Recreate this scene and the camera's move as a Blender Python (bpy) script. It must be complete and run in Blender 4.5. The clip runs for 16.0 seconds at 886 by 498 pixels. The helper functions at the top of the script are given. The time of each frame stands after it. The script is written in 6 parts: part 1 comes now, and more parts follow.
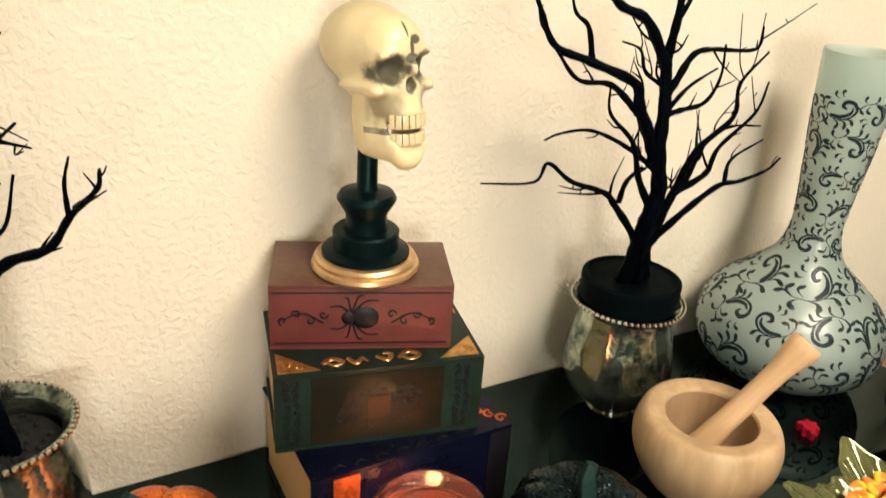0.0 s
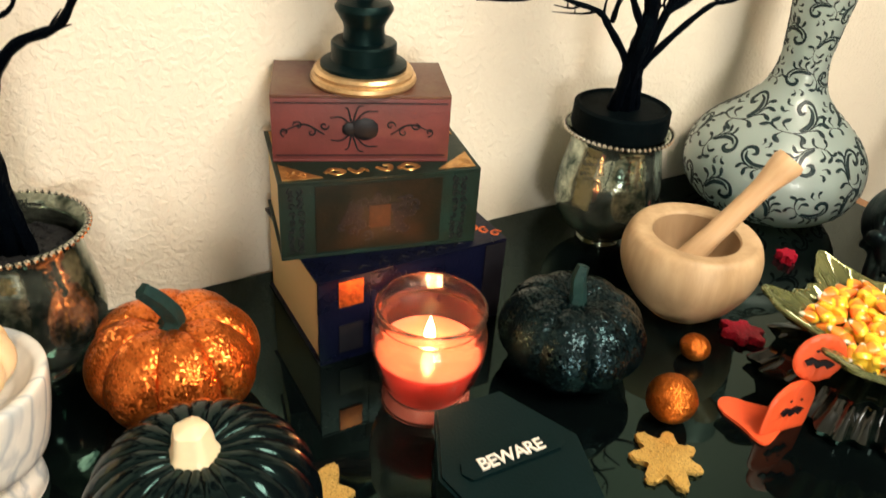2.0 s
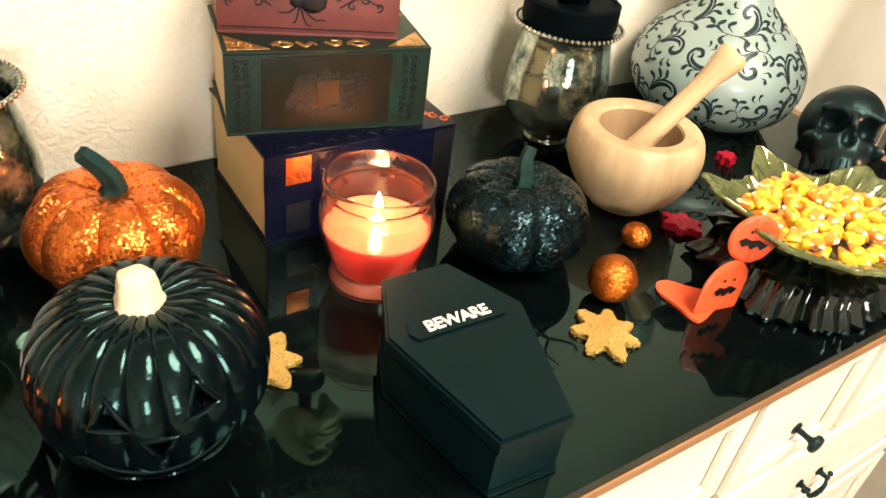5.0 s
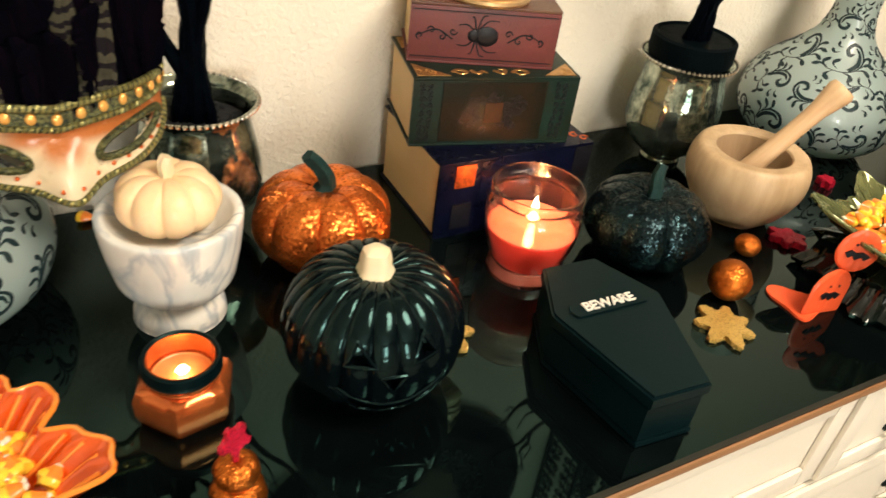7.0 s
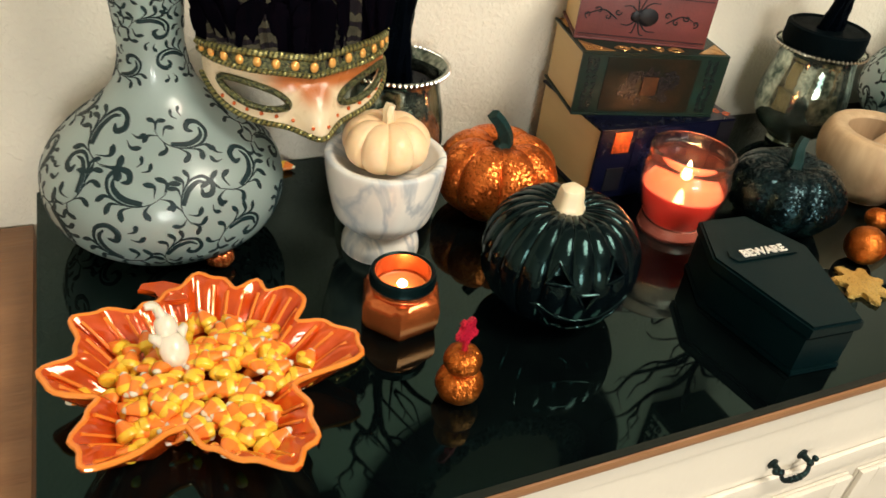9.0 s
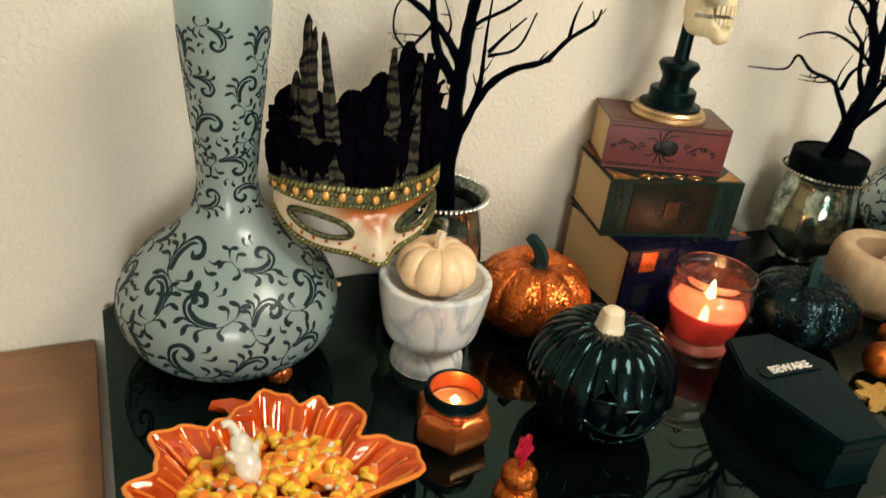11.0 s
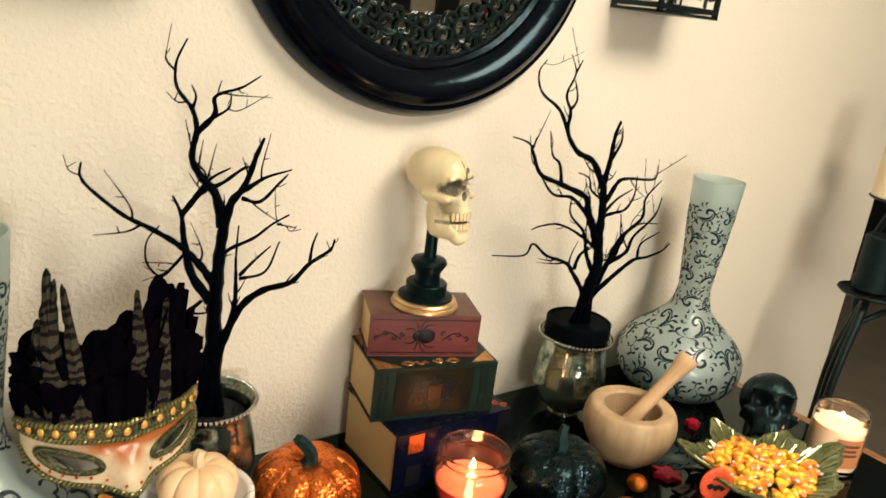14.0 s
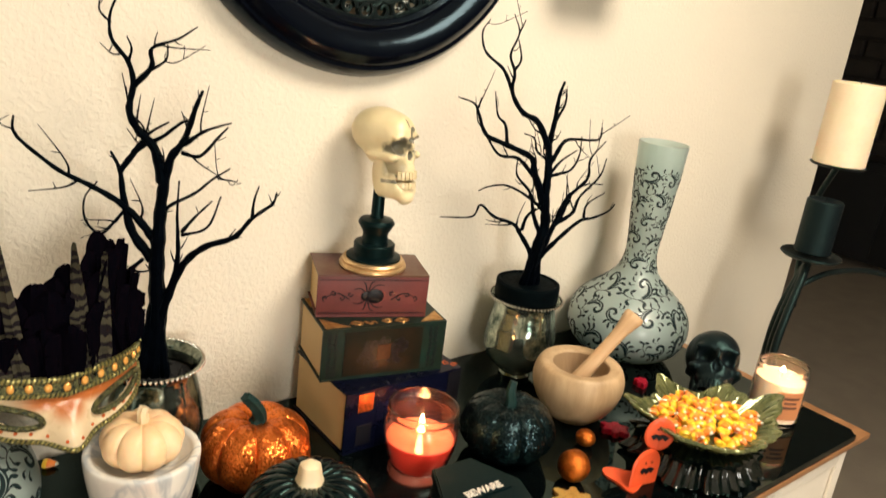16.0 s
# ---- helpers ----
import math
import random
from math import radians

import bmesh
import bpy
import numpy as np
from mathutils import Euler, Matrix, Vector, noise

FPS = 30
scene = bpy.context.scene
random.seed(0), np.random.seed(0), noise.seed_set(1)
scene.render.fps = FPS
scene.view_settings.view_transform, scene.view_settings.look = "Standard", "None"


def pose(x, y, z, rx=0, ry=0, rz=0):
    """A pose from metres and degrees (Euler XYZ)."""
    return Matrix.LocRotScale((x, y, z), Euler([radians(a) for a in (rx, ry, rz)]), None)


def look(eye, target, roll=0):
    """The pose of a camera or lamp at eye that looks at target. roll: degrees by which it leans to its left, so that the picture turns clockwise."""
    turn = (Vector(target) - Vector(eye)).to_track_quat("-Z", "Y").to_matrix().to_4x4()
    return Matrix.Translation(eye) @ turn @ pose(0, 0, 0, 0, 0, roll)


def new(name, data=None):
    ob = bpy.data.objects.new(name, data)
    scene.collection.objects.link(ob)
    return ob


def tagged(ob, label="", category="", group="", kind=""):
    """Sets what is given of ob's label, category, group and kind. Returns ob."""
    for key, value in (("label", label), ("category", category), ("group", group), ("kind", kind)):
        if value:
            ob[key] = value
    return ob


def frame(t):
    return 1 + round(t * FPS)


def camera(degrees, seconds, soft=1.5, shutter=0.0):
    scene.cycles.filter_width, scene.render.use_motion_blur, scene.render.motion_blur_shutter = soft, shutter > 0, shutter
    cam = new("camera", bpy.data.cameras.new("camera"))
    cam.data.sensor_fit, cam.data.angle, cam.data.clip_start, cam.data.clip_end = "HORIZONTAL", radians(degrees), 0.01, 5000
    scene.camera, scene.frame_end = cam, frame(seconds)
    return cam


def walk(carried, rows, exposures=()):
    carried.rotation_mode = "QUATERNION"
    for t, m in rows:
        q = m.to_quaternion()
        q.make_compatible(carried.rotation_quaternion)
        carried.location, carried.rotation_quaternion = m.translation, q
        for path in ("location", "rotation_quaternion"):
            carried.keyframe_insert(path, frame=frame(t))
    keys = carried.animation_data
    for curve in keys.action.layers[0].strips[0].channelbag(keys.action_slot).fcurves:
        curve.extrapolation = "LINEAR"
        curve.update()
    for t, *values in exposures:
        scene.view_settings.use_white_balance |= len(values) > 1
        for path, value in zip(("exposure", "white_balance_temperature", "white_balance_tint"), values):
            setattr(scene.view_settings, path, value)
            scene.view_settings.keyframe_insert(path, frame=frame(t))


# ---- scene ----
cam = camera(60.0, 16.0, shutter=0.5)
PATH = [
    (0, (-0.173, -0.616, 1.474), (0.738, 0.952, 0.63), 4.0),
    (0.5, (-0.172, -0.618, 1.475), (0.737, 0.897, 0.539), 4.6),
    (1, (-0.18, -0.635, 1.449), (0.727, 0.863, 0.484), 4.5),
    (1.5, (-0.194, -0.649, 1.442), (0.701, 0.814, 0.414), 4.2),
    (2, (-0.206, -0.661, 1.415), (0.692, 0.776, 0.353), 4.4),
    (2.5, (-0.198, -0.682, 1.404), (0.715, 0.726, 0.316), 4.9),
    (3, (-0.192, -0.694, 1.395), (0.754, 0.674, 0.284), 5.7),
    (3.2, (-0.191, -0.698, 1.391), (0.77, 0.656, 0.274), 6.1),
    (5.3, (-0.234, -0.688, 1.372), (0.75, 0.594, 0.193), 8.4),
    (5.5, (-0.244, -0.69, 1.374), (0.732, 0.599, 0.197), 8.5),
    (6, (-0.274, -0.698, 1.389), (0.676, 0.608, 0.209), 8.5),
    (6.5, (-0.318, -0.719, 1.41), (0.591, 0.628, 0.244), 8.2),
    (7, (-0.359, -0.736, 1.418), (0.508, 0.645, 0.259), 7.8),
    (7.5, (-0.403, -0.758, 1.415), (0.424, 0.655, 0.267), 7.5),
    (8, (-0.439, -0.771, 1.412), (0.355, 0.66, 0.263), 7.3),
    (8.5, (-0.485, -0.783, 1.407), (0.281, 0.66, 0.253), 7.2),
    (8.7, (-0.497, -0.788, 1.406), (0.253, 0.662, 0.25), 7.1),
    (10.8, (-0.575, -0.794, 1.444), (0.204, 0.775, 0.479), 7.2),
    (11, (-0.577, -0.798, 1.448), (0.21, 0.787, 0.515), 7.1),
    (11.5, (-0.576, -0.801, 1.473), (0.246, 0.795, 0.592), 7.3),
    (12, (-0.568, -0.81, 1.492), (0.29, 0.798, 0.668), 7.2),
    (12.5, (-0.559, -0.811, 1.521), (0.382, 0.772, 0.742), 7.8),
    (13, (-0.541, -0.824, 1.539), (0.476, 0.739, 0.816), 7.7),
    (13.5, (-0.52, -0.844, 1.555), (0.581, 0.692, 0.899), 7.5),
    (14, (-0.511, -0.863, 1.575), (0.64, 0.655, 0.966), 7.2),
    (14.5, (-0.509, -0.866, 1.585), (0.687, 0.636, 1.023), 7.2),
    (15, (-0.512, -0.87, 1.587), (0.703, 0.622, 1.04), 7.2),
    (15.5, (-0.506, -0.878, 1.569), (0.726, 0.591, 0.999), 7.4),
    (16, (-0.501, -0.893, 1.542), (0.724, 0.561, 0.918), 7.2),
]
walk(cam, [(t, look(eye, target, roll)) for t, eye, target, roll in PATH],
     exposures=[(0, -0.12, 6450, 9), (3, 0.24, 6450, 9), (5.5, 0.66, 6350, 8), (6.5, 0.12, 6400, 9), (7.5, 0.02, 6400, 9), (8.5, -0.10, 6200, 7), (11, -0.44, 6000, 6), (12.5, -0.74, 6200, 7), (13.5, -0.36, 6300, 8), (14.5, -0.28, 6500, 10), (16, -0.17, 6500, 10)])

# ---- light ----
world = bpy.data.worlds.new("world")
scene.world = world
world.use_nodes = True
sky = world.node_tree.nodes.new("ShaderNodeTexSky")
sky.sky_type, sky.sun_disc = "NISHITA", False
sky.sun_elevation, sky.sun_rotation = radians(35), radians(200)
world.node_tree.links.new(sky.outputs[0], world.node_tree.nodes["Background"].inputs[0])
world.node_tree.nodes["Background"].inputs[1].default_value = 0.1


def lamp(name, kind, at, energy, colour, size=0.1, target=None, size_y=0):
    data = bpy.data.lights.new(name, kind)
    data.energy, data.color = energy, colour
    if kind == "AREA":
        data.size = size
        if size_y:
            data.shape, data.size_y = "RECTANGLE", size_y
        else:
            data.shape = "DISK"
    else:
        data.shadow_soft_size = size
    ob = new(name, data)
    ob.matrix_world = look(at, target) if target else pose(*at)
    return ob


lamp("ceiling_light", "AREA", (0.40, -1.15, 2.36), 40, (1.0, 0.87, 0.70), 0.8, (0.40, -1.15, 0))
lamp("window_light", "AREA", (-1.0, -3.92, 1.55), 68, (1.0, 0.96, 0.86), 0.9, (-1.0, 0, 1.35), 1.1)
lamp("candle_light", "POINT", (0.0510, -0.2395, 1.031), 0.46, (1.0, 0.46, 0.16), 0.006)
lamp("copper_candle_light", "POINT", (-0.2995, -0.303, 1.004), 0.010, (1.0, 0.5, 0.18), 0.005)
lamp("white_candle_light", "POINT", (0.662, -0.392, 1.042), 0.46, (1.0, 0.54, 0.27), 0.006)

# ---- materials ----


def mat(name, colour, rough=0.5, metal=0.0, colour2=None, scale=25.0, fine=300.0, var=0.5, bump=0.0, bump_scale=400.0,
        coat=0.0, trans=0.0, spec=0.5, stretch=(1, 1, 1), sss=0.0, tint=None):
    m = bpy.data.materials.new(name)
    m.use_nodes = True
    n, l = m.node_tree.nodes, m.node_tree.links
    b = n["Principled BSDF"]
    c2 = colour2 or tuple(v * 0.72 for v in colour)
    co, mp = n.new("ShaderNodeTexCoord"), n.new("ShaderNodeMapping")
    mp.inputs["Scale"].default_value = stretch
    l.new(co.outputs["Object"], mp.inputs[0])
    big, small = n.new("ShaderNodeTexNoise"), n.new("ShaderNodeTexNoise")
    big.inputs["Scale"].default_value, small.inputs["Scale"].default_value = scale, fine
    big.inputs["Detail"].default_value, small.inputs["Detail"].default_value = 5, 3
    for t in (big, small):
        l.new(mp.outputs[0], t.inputs["Vector"])
    add = n.new("ShaderNodeMath")
    add.operation = "MULTIPLY_ADD"
    add.inputs[1].default_value, add.inputs[2].default_value = 0.35, -0.17
    l.new(small.outputs["Fac"], add.inputs[0])
    tot = n.new("ShaderNodeMath")
    l.new(big.outputs["Fac"], tot.inputs[0])
    l.new(add.outputs[0], tot.inputs[1])
    ramp = n.new("ShaderNodeMapRange")
    ramp.inputs["From Min"].default_value, ramp.inputs["From Max"].default_value = 0.5 - var / 2, 0.5 + var / 2
    l.new(tot.outputs[0], ramp.inputs["Value"])
    mix = n.new("ShaderNodeMix")
    mix.data_type = "RGBA"
    mix.inputs[6].default_value, mix.inputs[7].default_value = (*c2, 1), (*colour, 1)
    l.new(ramp.outputs[0], mix.inputs[0])
    l.new(mix.outputs[2], b.inputs["Base Color"])
    rr = n.new("ShaderNodeMapRange")
    rr.inputs["To Min"].default_value, rr.inputs["To Max"].default_value = max(rough * 0.75, 0.01), min(rough * 1.3, 1)
    l.new(tot.outputs[0], rr.inputs["Value"])
    l.new(rr.outputs[0], b.inputs["Roughness"])
    b.inputs["Metallic"].default_value, b.inputs["Coat Weight"].default_value = metal, coat
    b.inputs["Coat Roughness"].default_value = 0.08
    b.inputs["Transmission Weight"].default_value, b.inputs["Specular IOR Level"].default_value = trans, spec
    if tint:
        b.inputs["Specular Tint"].default_value = (*tint, 1)
    if sss:
        b.inputs["Subsurface Weight"].default_value, b.inputs["Subsurface Scale"].default_value = sss, 0.01
        b.inputs["Subsurface Radius"].default_value = (1.0, 0.45, 0.2)
    if bump:
        bn, bp = n.new("ShaderNodeTexNoise"), n.new("ShaderNodeBump")
        bn.inputs["Scale"].default_value, bn.inputs["Detail"].default_value = bump_scale, 4
        bp.inputs["Strength"].default_value, bp.inputs["Distance"].default_value = 1.0, bump
        l.new(mp.outputs[0], bn.inputs["Vector"])
        l.new(bn.outputs["Fac"], bp.inputs["Height"])
        l.new(bp.outputs[0], b.inputs["Normal"])
    return m


def glitter(name, colour, colour2, scale=650.0, spread=1.1, rough=0.22, metal=0.9, dark=0.25):
    """Flakes: every Voronoi cell is turned its own way and has its own tone."""
    m = mat(name, colour, rough, metal, colour2, 30, 200)
    n, l = m.node_tree.nodes, m.node_tree.links
    b = n["Principled BSDF"]
    co = next(x for x in n if x.type == "MAPPING")
    vo, geo = n.new("ShaderNodeTexVoronoi"), n.new("ShaderNodeNewGeometry")
    vo.inputs["Scale"].default_value = scale
    l.new(co.outputs[0], vo.inputs["Vector"])
    sub, mul, add, nor = (n.new("ShaderNodeVectorMath") for _ in range(4))
    sub.operation, mul.operation, add.operation, nor.operation = "SUBTRACT", "SCALE", "ADD", "NORMALIZE"
    sub.inputs[1].default_value, mul.inputs["Scale"].default_value = (0.5, 0.5, 0.5), spread
    l.new(vo.outputs["Color"], sub.inputs[0])
    l.new(sub.outputs[0], mul.inputs[0])
    l.new(geo.outputs["Normal"], add.inputs[0])
    l.new(mul.outputs[0], add.inputs[1])
    l.new(add.outputs[0], nor.inputs[0])
    l.new(nor.outputs[0], b.inputs["Normal"])
    sep, mix = n.new("ShaderNodeSeparateColor"), n.new("ShaderNodeMix")
    mix.data_type = "RGBA"
    l.new(vo.outputs["Color"], sep.inputs[0])
    rng = n.new("ShaderNodeMapRange")
    rng.inputs["From Min"].default_value, rng.inputs["From Max"].default_value = 0.03, 0.25
    l.new(sep.outputs[1], rng.inputs["Value"])
    l.new(rng.outputs[0], mix.inputs[0])
    old = b.inputs["Base Color"].links[0].from_socket
    mix.inputs[6].default_value = (*(v * dark for v in colour2), 1)
    l.new(old, mix.inputs[7])
    l.new(mix.outputs[2], b.inputs["Base Color"])
    return m


def glow(name, colour, strength):
    m = bpy.data.materials.new(name)
    m.use_nodes = True
    b = m.node_tree.nodes["Principled BSDF"]
    b.inputs["Base Color"].default_value = (*colour, 1)
    b.inputs["Emission Color"].default_value, b.inputs["Emission Strength"].default_value = (*colour, 1), strength
    return m


def glass(name, colour, rough=0.02, trans=1.0, ior=1.45):
    m = bpy.data.materials.new(name)
    m.use_nodes = True
    b = m.node_tree.nodes["Principled BSDF"]
    b.inputs["Base Color"].default_value, b.inputs["Roughness"].default_value = (*colour, 1), rough
    b.inputs["Transmission Weight"].default_value, b.inputs["IOR"].default_value = trans, ior
    return m


def wall_mat(name, colour, depth):
    """Hand-textured plaster: soft flattened blobs with fine grain."""
    m = mat(name, colour, 0.75, 0, tuple(v * 0.94 for v in colour), 3, 60, 0.8)
    n, l = m.node_tree.nodes, m.node_tree.links
    mp = next(x for x in n if x.type == "MAPPING")
    a, c, r = n.new("ShaderNodeTexNoise"), n.new("ShaderNodeTexNoise"), n.new("ShaderNodeValToRGB")
    a.inputs["Scale"].default_value, a.inputs["Detail"].default_value, a.inputs["Distortion"].default_value = 150, 3, 0.4
    c.inputs["Scale"].default_value = 420
    r.color_ramp.elements[0].position, r.color_ramp.elements[1].position = 0.40, 0.62
    for t in (a, c):
        l.new(mp.outputs[0], t.inputs["Vector"])
    l.new(a.outputs["Fac"], r.inputs[0])
    sm = n.new("ShaderNodeMath")
    sm.operation = "MULTIPLY_ADD"
    sm.inputs[1].default_value = 0.25
    l.new(c.outputs["Fac"], sm.inputs[0])
    l.new(r.outputs[0], sm.inputs[2])
    bp = n.new("ShaderNodeBump")
    bp.inputs["Distance"].default_value, bp.inputs["Strength"].default_value = depth, 0.9
    l.new(sm.outputs[0], bp.inputs["Height"])
    l.new(bp.outputs[0], n["Principled BSDF"].inputs["Normal"])
    return m


def wood_mat(name, a, b_, rough=0.45, along=0, scale=40, coat=0.0):
    st = [1.0, 1.0, 1.0]
    st[along] = 0.09
    m = mat(name, a, rough, 0, b_, scale, scale * 5, 0.45, 0.0006, scale * 6, stretch=tuple(st), coat=coat)
    return m


WALL = wall_mat("wall_plaster", (0.80, 0.74, 0.62), 0.0007)
CEIL = mat("ceiling_paint", (0.82, 0.80, 0.74), 0.9, bump=0.001, bump_scale=90, var=1.5)
CARPET = mat("beige_carpet", (0.44, 0.38, 0.30), 0.95, 0, (0.34, 0.29, 0.23), 8, 500, 0.7, 0.003, 350)
TOPWOOD = wood_mat("brown_stained_wood", (0.34, 0.17, 0.075), (0.22, 0.10, 0.04), 0.42, 0, 45)
WHITE = mat("white_paint", (0.80, 0.74, 0.64), 0.38, 0, (0.74, 0.68, 0.58), 6, 90, 0.9, 0.0003, 120)
SHEET = mat("black_polished_stone", (0.0015, 0.003, 0.003), 0.03, 0, (0.0008, 0.0014, 0.0018), 30, 260, 0.5, spec=0.34, tint=(0.55, 1.0, 0.95))
SHEET.node_tree.nodes["Principled BSDF"].inputs["Specular Tint"].default_value = (0.40, 0.95, 0.82, 1)
BLACKM = mat("black_satin_paint", (0.0015, 0.006, 0.007), 0.34, 0, (0.001, 0.004, 0.005), 30, 300, 0.7, 0.0002, 500, spec=0.16, tint=(0.5, 1.0, 0.95))
COFFIN = mat("black_coffin_paint", (0.0018, 0.008, 0.010), 0.36, 0, (0.0010, 0.005, 0.006), 30, 300, 0.7, 0.0002, 500, spec=0.14, tint=(0.5, 1.0, 0.95))
IRON = mat("black_iron", (0.004, 0.006, 0.007), 0.36, 0.0, (0.009, 0.011, 0.011), 60, 500, 0.5, 0.0005, 400, spec=0.28, tint=(0.5, 1.0, 0.95))
BARK = mat("black_painted_twig", (0.0012, 0.002, 0.004), 0.42, 0, (0.0006, 0.0012, 0.0025), 90, 600, 0.6, 0.0012, 330, spec=0.02, tint=(0.5, 1.0, 0.95))
FROST = mat("frosted_glass", (0.70, 0.82, 0.785), 0.38, 0, (0.62, 0.76, 0.73), 12, 300, 0.7, 0.00012, 900, trans=0.70, coat=0.4)
SCROLL = mat("black_flock", (0.008, 0.024, 0.028), 0.4, 0, None, 90, 600, 0.6, spec=0.3)
CERAMIC = mat("black_glazed_ceramic", (0.0010, 0.002, 0.003), 0.14, 0, (0.0015, 0.003, 0.004), 20, 200, 0.6, 0.0014, 40, spec=0.30, tint=(0.5, 1.0, 0.95))
IVORY = mat("ivory_glaze", (0.80, 0.68, 0.47), 0.30, 0, (0.74, 0.58, 0.36), 30, 200, 0.7, sss=0.1)
BONE = mat("aged_bone_resin", (0.80, 0.70, 0.46), 0.36, 0, (0.70, 0.58, 0.33), 14, 120, 0.6, 0.0006, 90, sss=0.08)
GREYBONE = mat("mottled_grey_bone", (0.13, 0.12, 0.09), 0.4, 0, (0.42, 0.37, 0.26), 55, 300, 0.35, 0.0006, 120)
TOOTH = mat("yellowed_teeth", (0.78, 0.68, 0.45), 0.25, 0, (0.62, 0.50, 0.28), 120, 500, 0.5)
BSKULL = mat("black_wax_skull", (0.003, 0.005, 0.007), 0.33, 0, (0.006, 0.008, 0.010), 40, 300, 0.6, 0.0008, 150, spec=0.26, tint=(0.5, 1.0, 0.95))
OGLIT = glitter("orange_glitter", (0.95, 0.27, 0.055), (0.62, 0.115, 0.016), 620, 0.55, 0.30, dark=0.6)
OGLITF = glitter("fine_orange_glitter", (0.80, 0.22, 0.03), (0.40, 0.09, 0.01), 1700, 0.8, 0.3)
BGLIT = glitter("black_glitter", (0.016, 0.040, 0.046), (0.002, 0.005, 0.007), 520, 0.55, 0.25, 0.85)
YGLIT = glitter("gold_glitter", (0.66, 0.44, 0.13), (0.50, 0.31, 0.07), 1100, 0.6, 0.35, 0.45, dark=0.5)
RGLIT = glitter("red_glitter", (0.78, 0.02, 0.07), (0.45, 0.008, 0.03), 1500, 0.6, 0.3, 0.35)
STEMG = mat("dark_green_stem", (0.012, 0.042, 0.040), 0.5, 0, (0.005, 0.018, 0.018), 60, 300, 0.5, 0.001, 200, spec=0.15)
MARBLE = mat("white_marble", (0.80, 0.78, 0.72), 0.20, 0, (0.62, 0.61, 0.57), 16, 60, 0.4, stretch=(1, 1, 0.6))
_n, _l = MARBLE.node_tree.nodes, MARBLE.node_tree.links
_vn, _ab, _vr, _vm = _n.new("ShaderNodeTexNoise"), _n.new("ShaderNodeMath"), _n.new("ShaderNodeMapRange"), _n.new("ShaderNodeMix")
_vn.inputs["Scale"].default_value, _vn.inputs["Detail"].default_value, _vn.inputs["Distortion"].default_value = 14, 4, 1.2
_l.new(next(x for x in _n if x.type == "MAPPING").outputs[0], _vn.inputs["Vector"])
_sb = _n.new("ShaderNodeMath")
_sb.operation, _ab.operation, _vm.data_type = "SUBTRACT", "ABSOLUTE", "RGBA"
_sb.inputs[1].default_value = 0.5
_l.new(_vn.outputs["Fac"], _sb.inputs[0])
_l.new(_sb.outputs[0], _ab.inputs[0])
_vr.inputs["From Min"].default_value, _vr.inputs["From Max"].default_value = 0.004, 0.060
_l.new(_ab.outputs[0], _vr.inputs["Value"])
_l.new(_vr.outputs[0], _vm.inputs[0])
_vm.inputs[6].default_value = (0.44, 0.47, 0.49, 1)
_l.new(_n["Principled BSDF"].inputs["Base Color"].links[0].from_socket, _vm.inputs[7])
_l.new(_vm.outputs[2], _n["Principled BSDF"].inputs["Base Color"])
WHITEP = mat("pale_orange_pumpkin_skin", (0.87, 0.67, 0.42), 0.38, 0, (0.84, 0.54, 0.29), 30, 200, 0.6, 0.0005, 150, sss=0.15)
LIGHTWOOD = wood_mat("pale_turned_wood", (0.56, 0.40, 0.235), (0.36, 0.235, 0.12), 0.5, 2, 30)
INSIDEWOOD = wood_mat("darker_dull_bowl_wood", (0.36, 0.24, 0.13), (0.27, 0.17, 0.09), 0.65, 2, 40)
MERC = mat("mercury_glass", (0.54, 0.60, 0.50), 0.08, 0.85, (0.05, 0.08, 0.065), 30, 220, 0.26, 0.0012, 42, trans=0.5)
SILVER = mat("silver_beading", (0.85, 0.82, 0.74), 0.18, 1.0, None, 60, 300, 0.8)
SOIL = mat("black_moss", (0.002, 0.003, 0.005), 0.8, 0, (0.005, 0.006, 0.007), 200, 700, 0.5, 0.003, 420)
CREAM = mat("gilded_page_edge", (0.62, 0.44, 0.20), 0.5, 0, (0.52, 0.35, 0.15), 20, 700, 0.5, 0.0004, 900, stretch=(0.05, 0.05, 1))
GREENB = mat("dark_green_leatherette", (0.007, 0.022, 0.018), 0.36, 0, (0.010, 0.013, 0.008), 22, 260, 0.4, 0.0003, 400, spec=0.18)
BROWNB = mat("bronze_brown_panel", (0.017, 0.011, 0.006), 0.30, 0.0, (0.005, 0.008, 0.006), 28, 240, 0.4, 0.0003, 300, spec=0.16)
REDB = mat("oxblood_leatherette", (0.14, 0.026, 0.024), 0.42, 0, (0.085, 0.019, 0.017), 26, 260, 0.5, 0.0003, 400)
REDTOP = mat("worn_oxblood_lid", (0.085, 0.024, 0.019), 0.40, 0, (0.11, 0.055, 0.028), 20, 200, 0.3, 0.0003, 400)
BLUEB = mat("navy_leatherette", (0.0022, 0.0032, 0.014), 0.28, 0, (0.0010, 0.0016, 0.007), 22, 260, 0.5, 0.0003, 400, spec=0.2)
GOLD = mat("antique_gold", (0.72, 0.42, 0.15), 0.30, 0.9, (0.42, 0.20, 0.06), 120, 600, 0.4, 0.0004, 500)
CHAMPAGNE = mat("champagne_gold", (0.74, 0.52, 0.28), 0.34, 0.75, (0.50, 0.31, 0.14), 60, 400, 0.5)
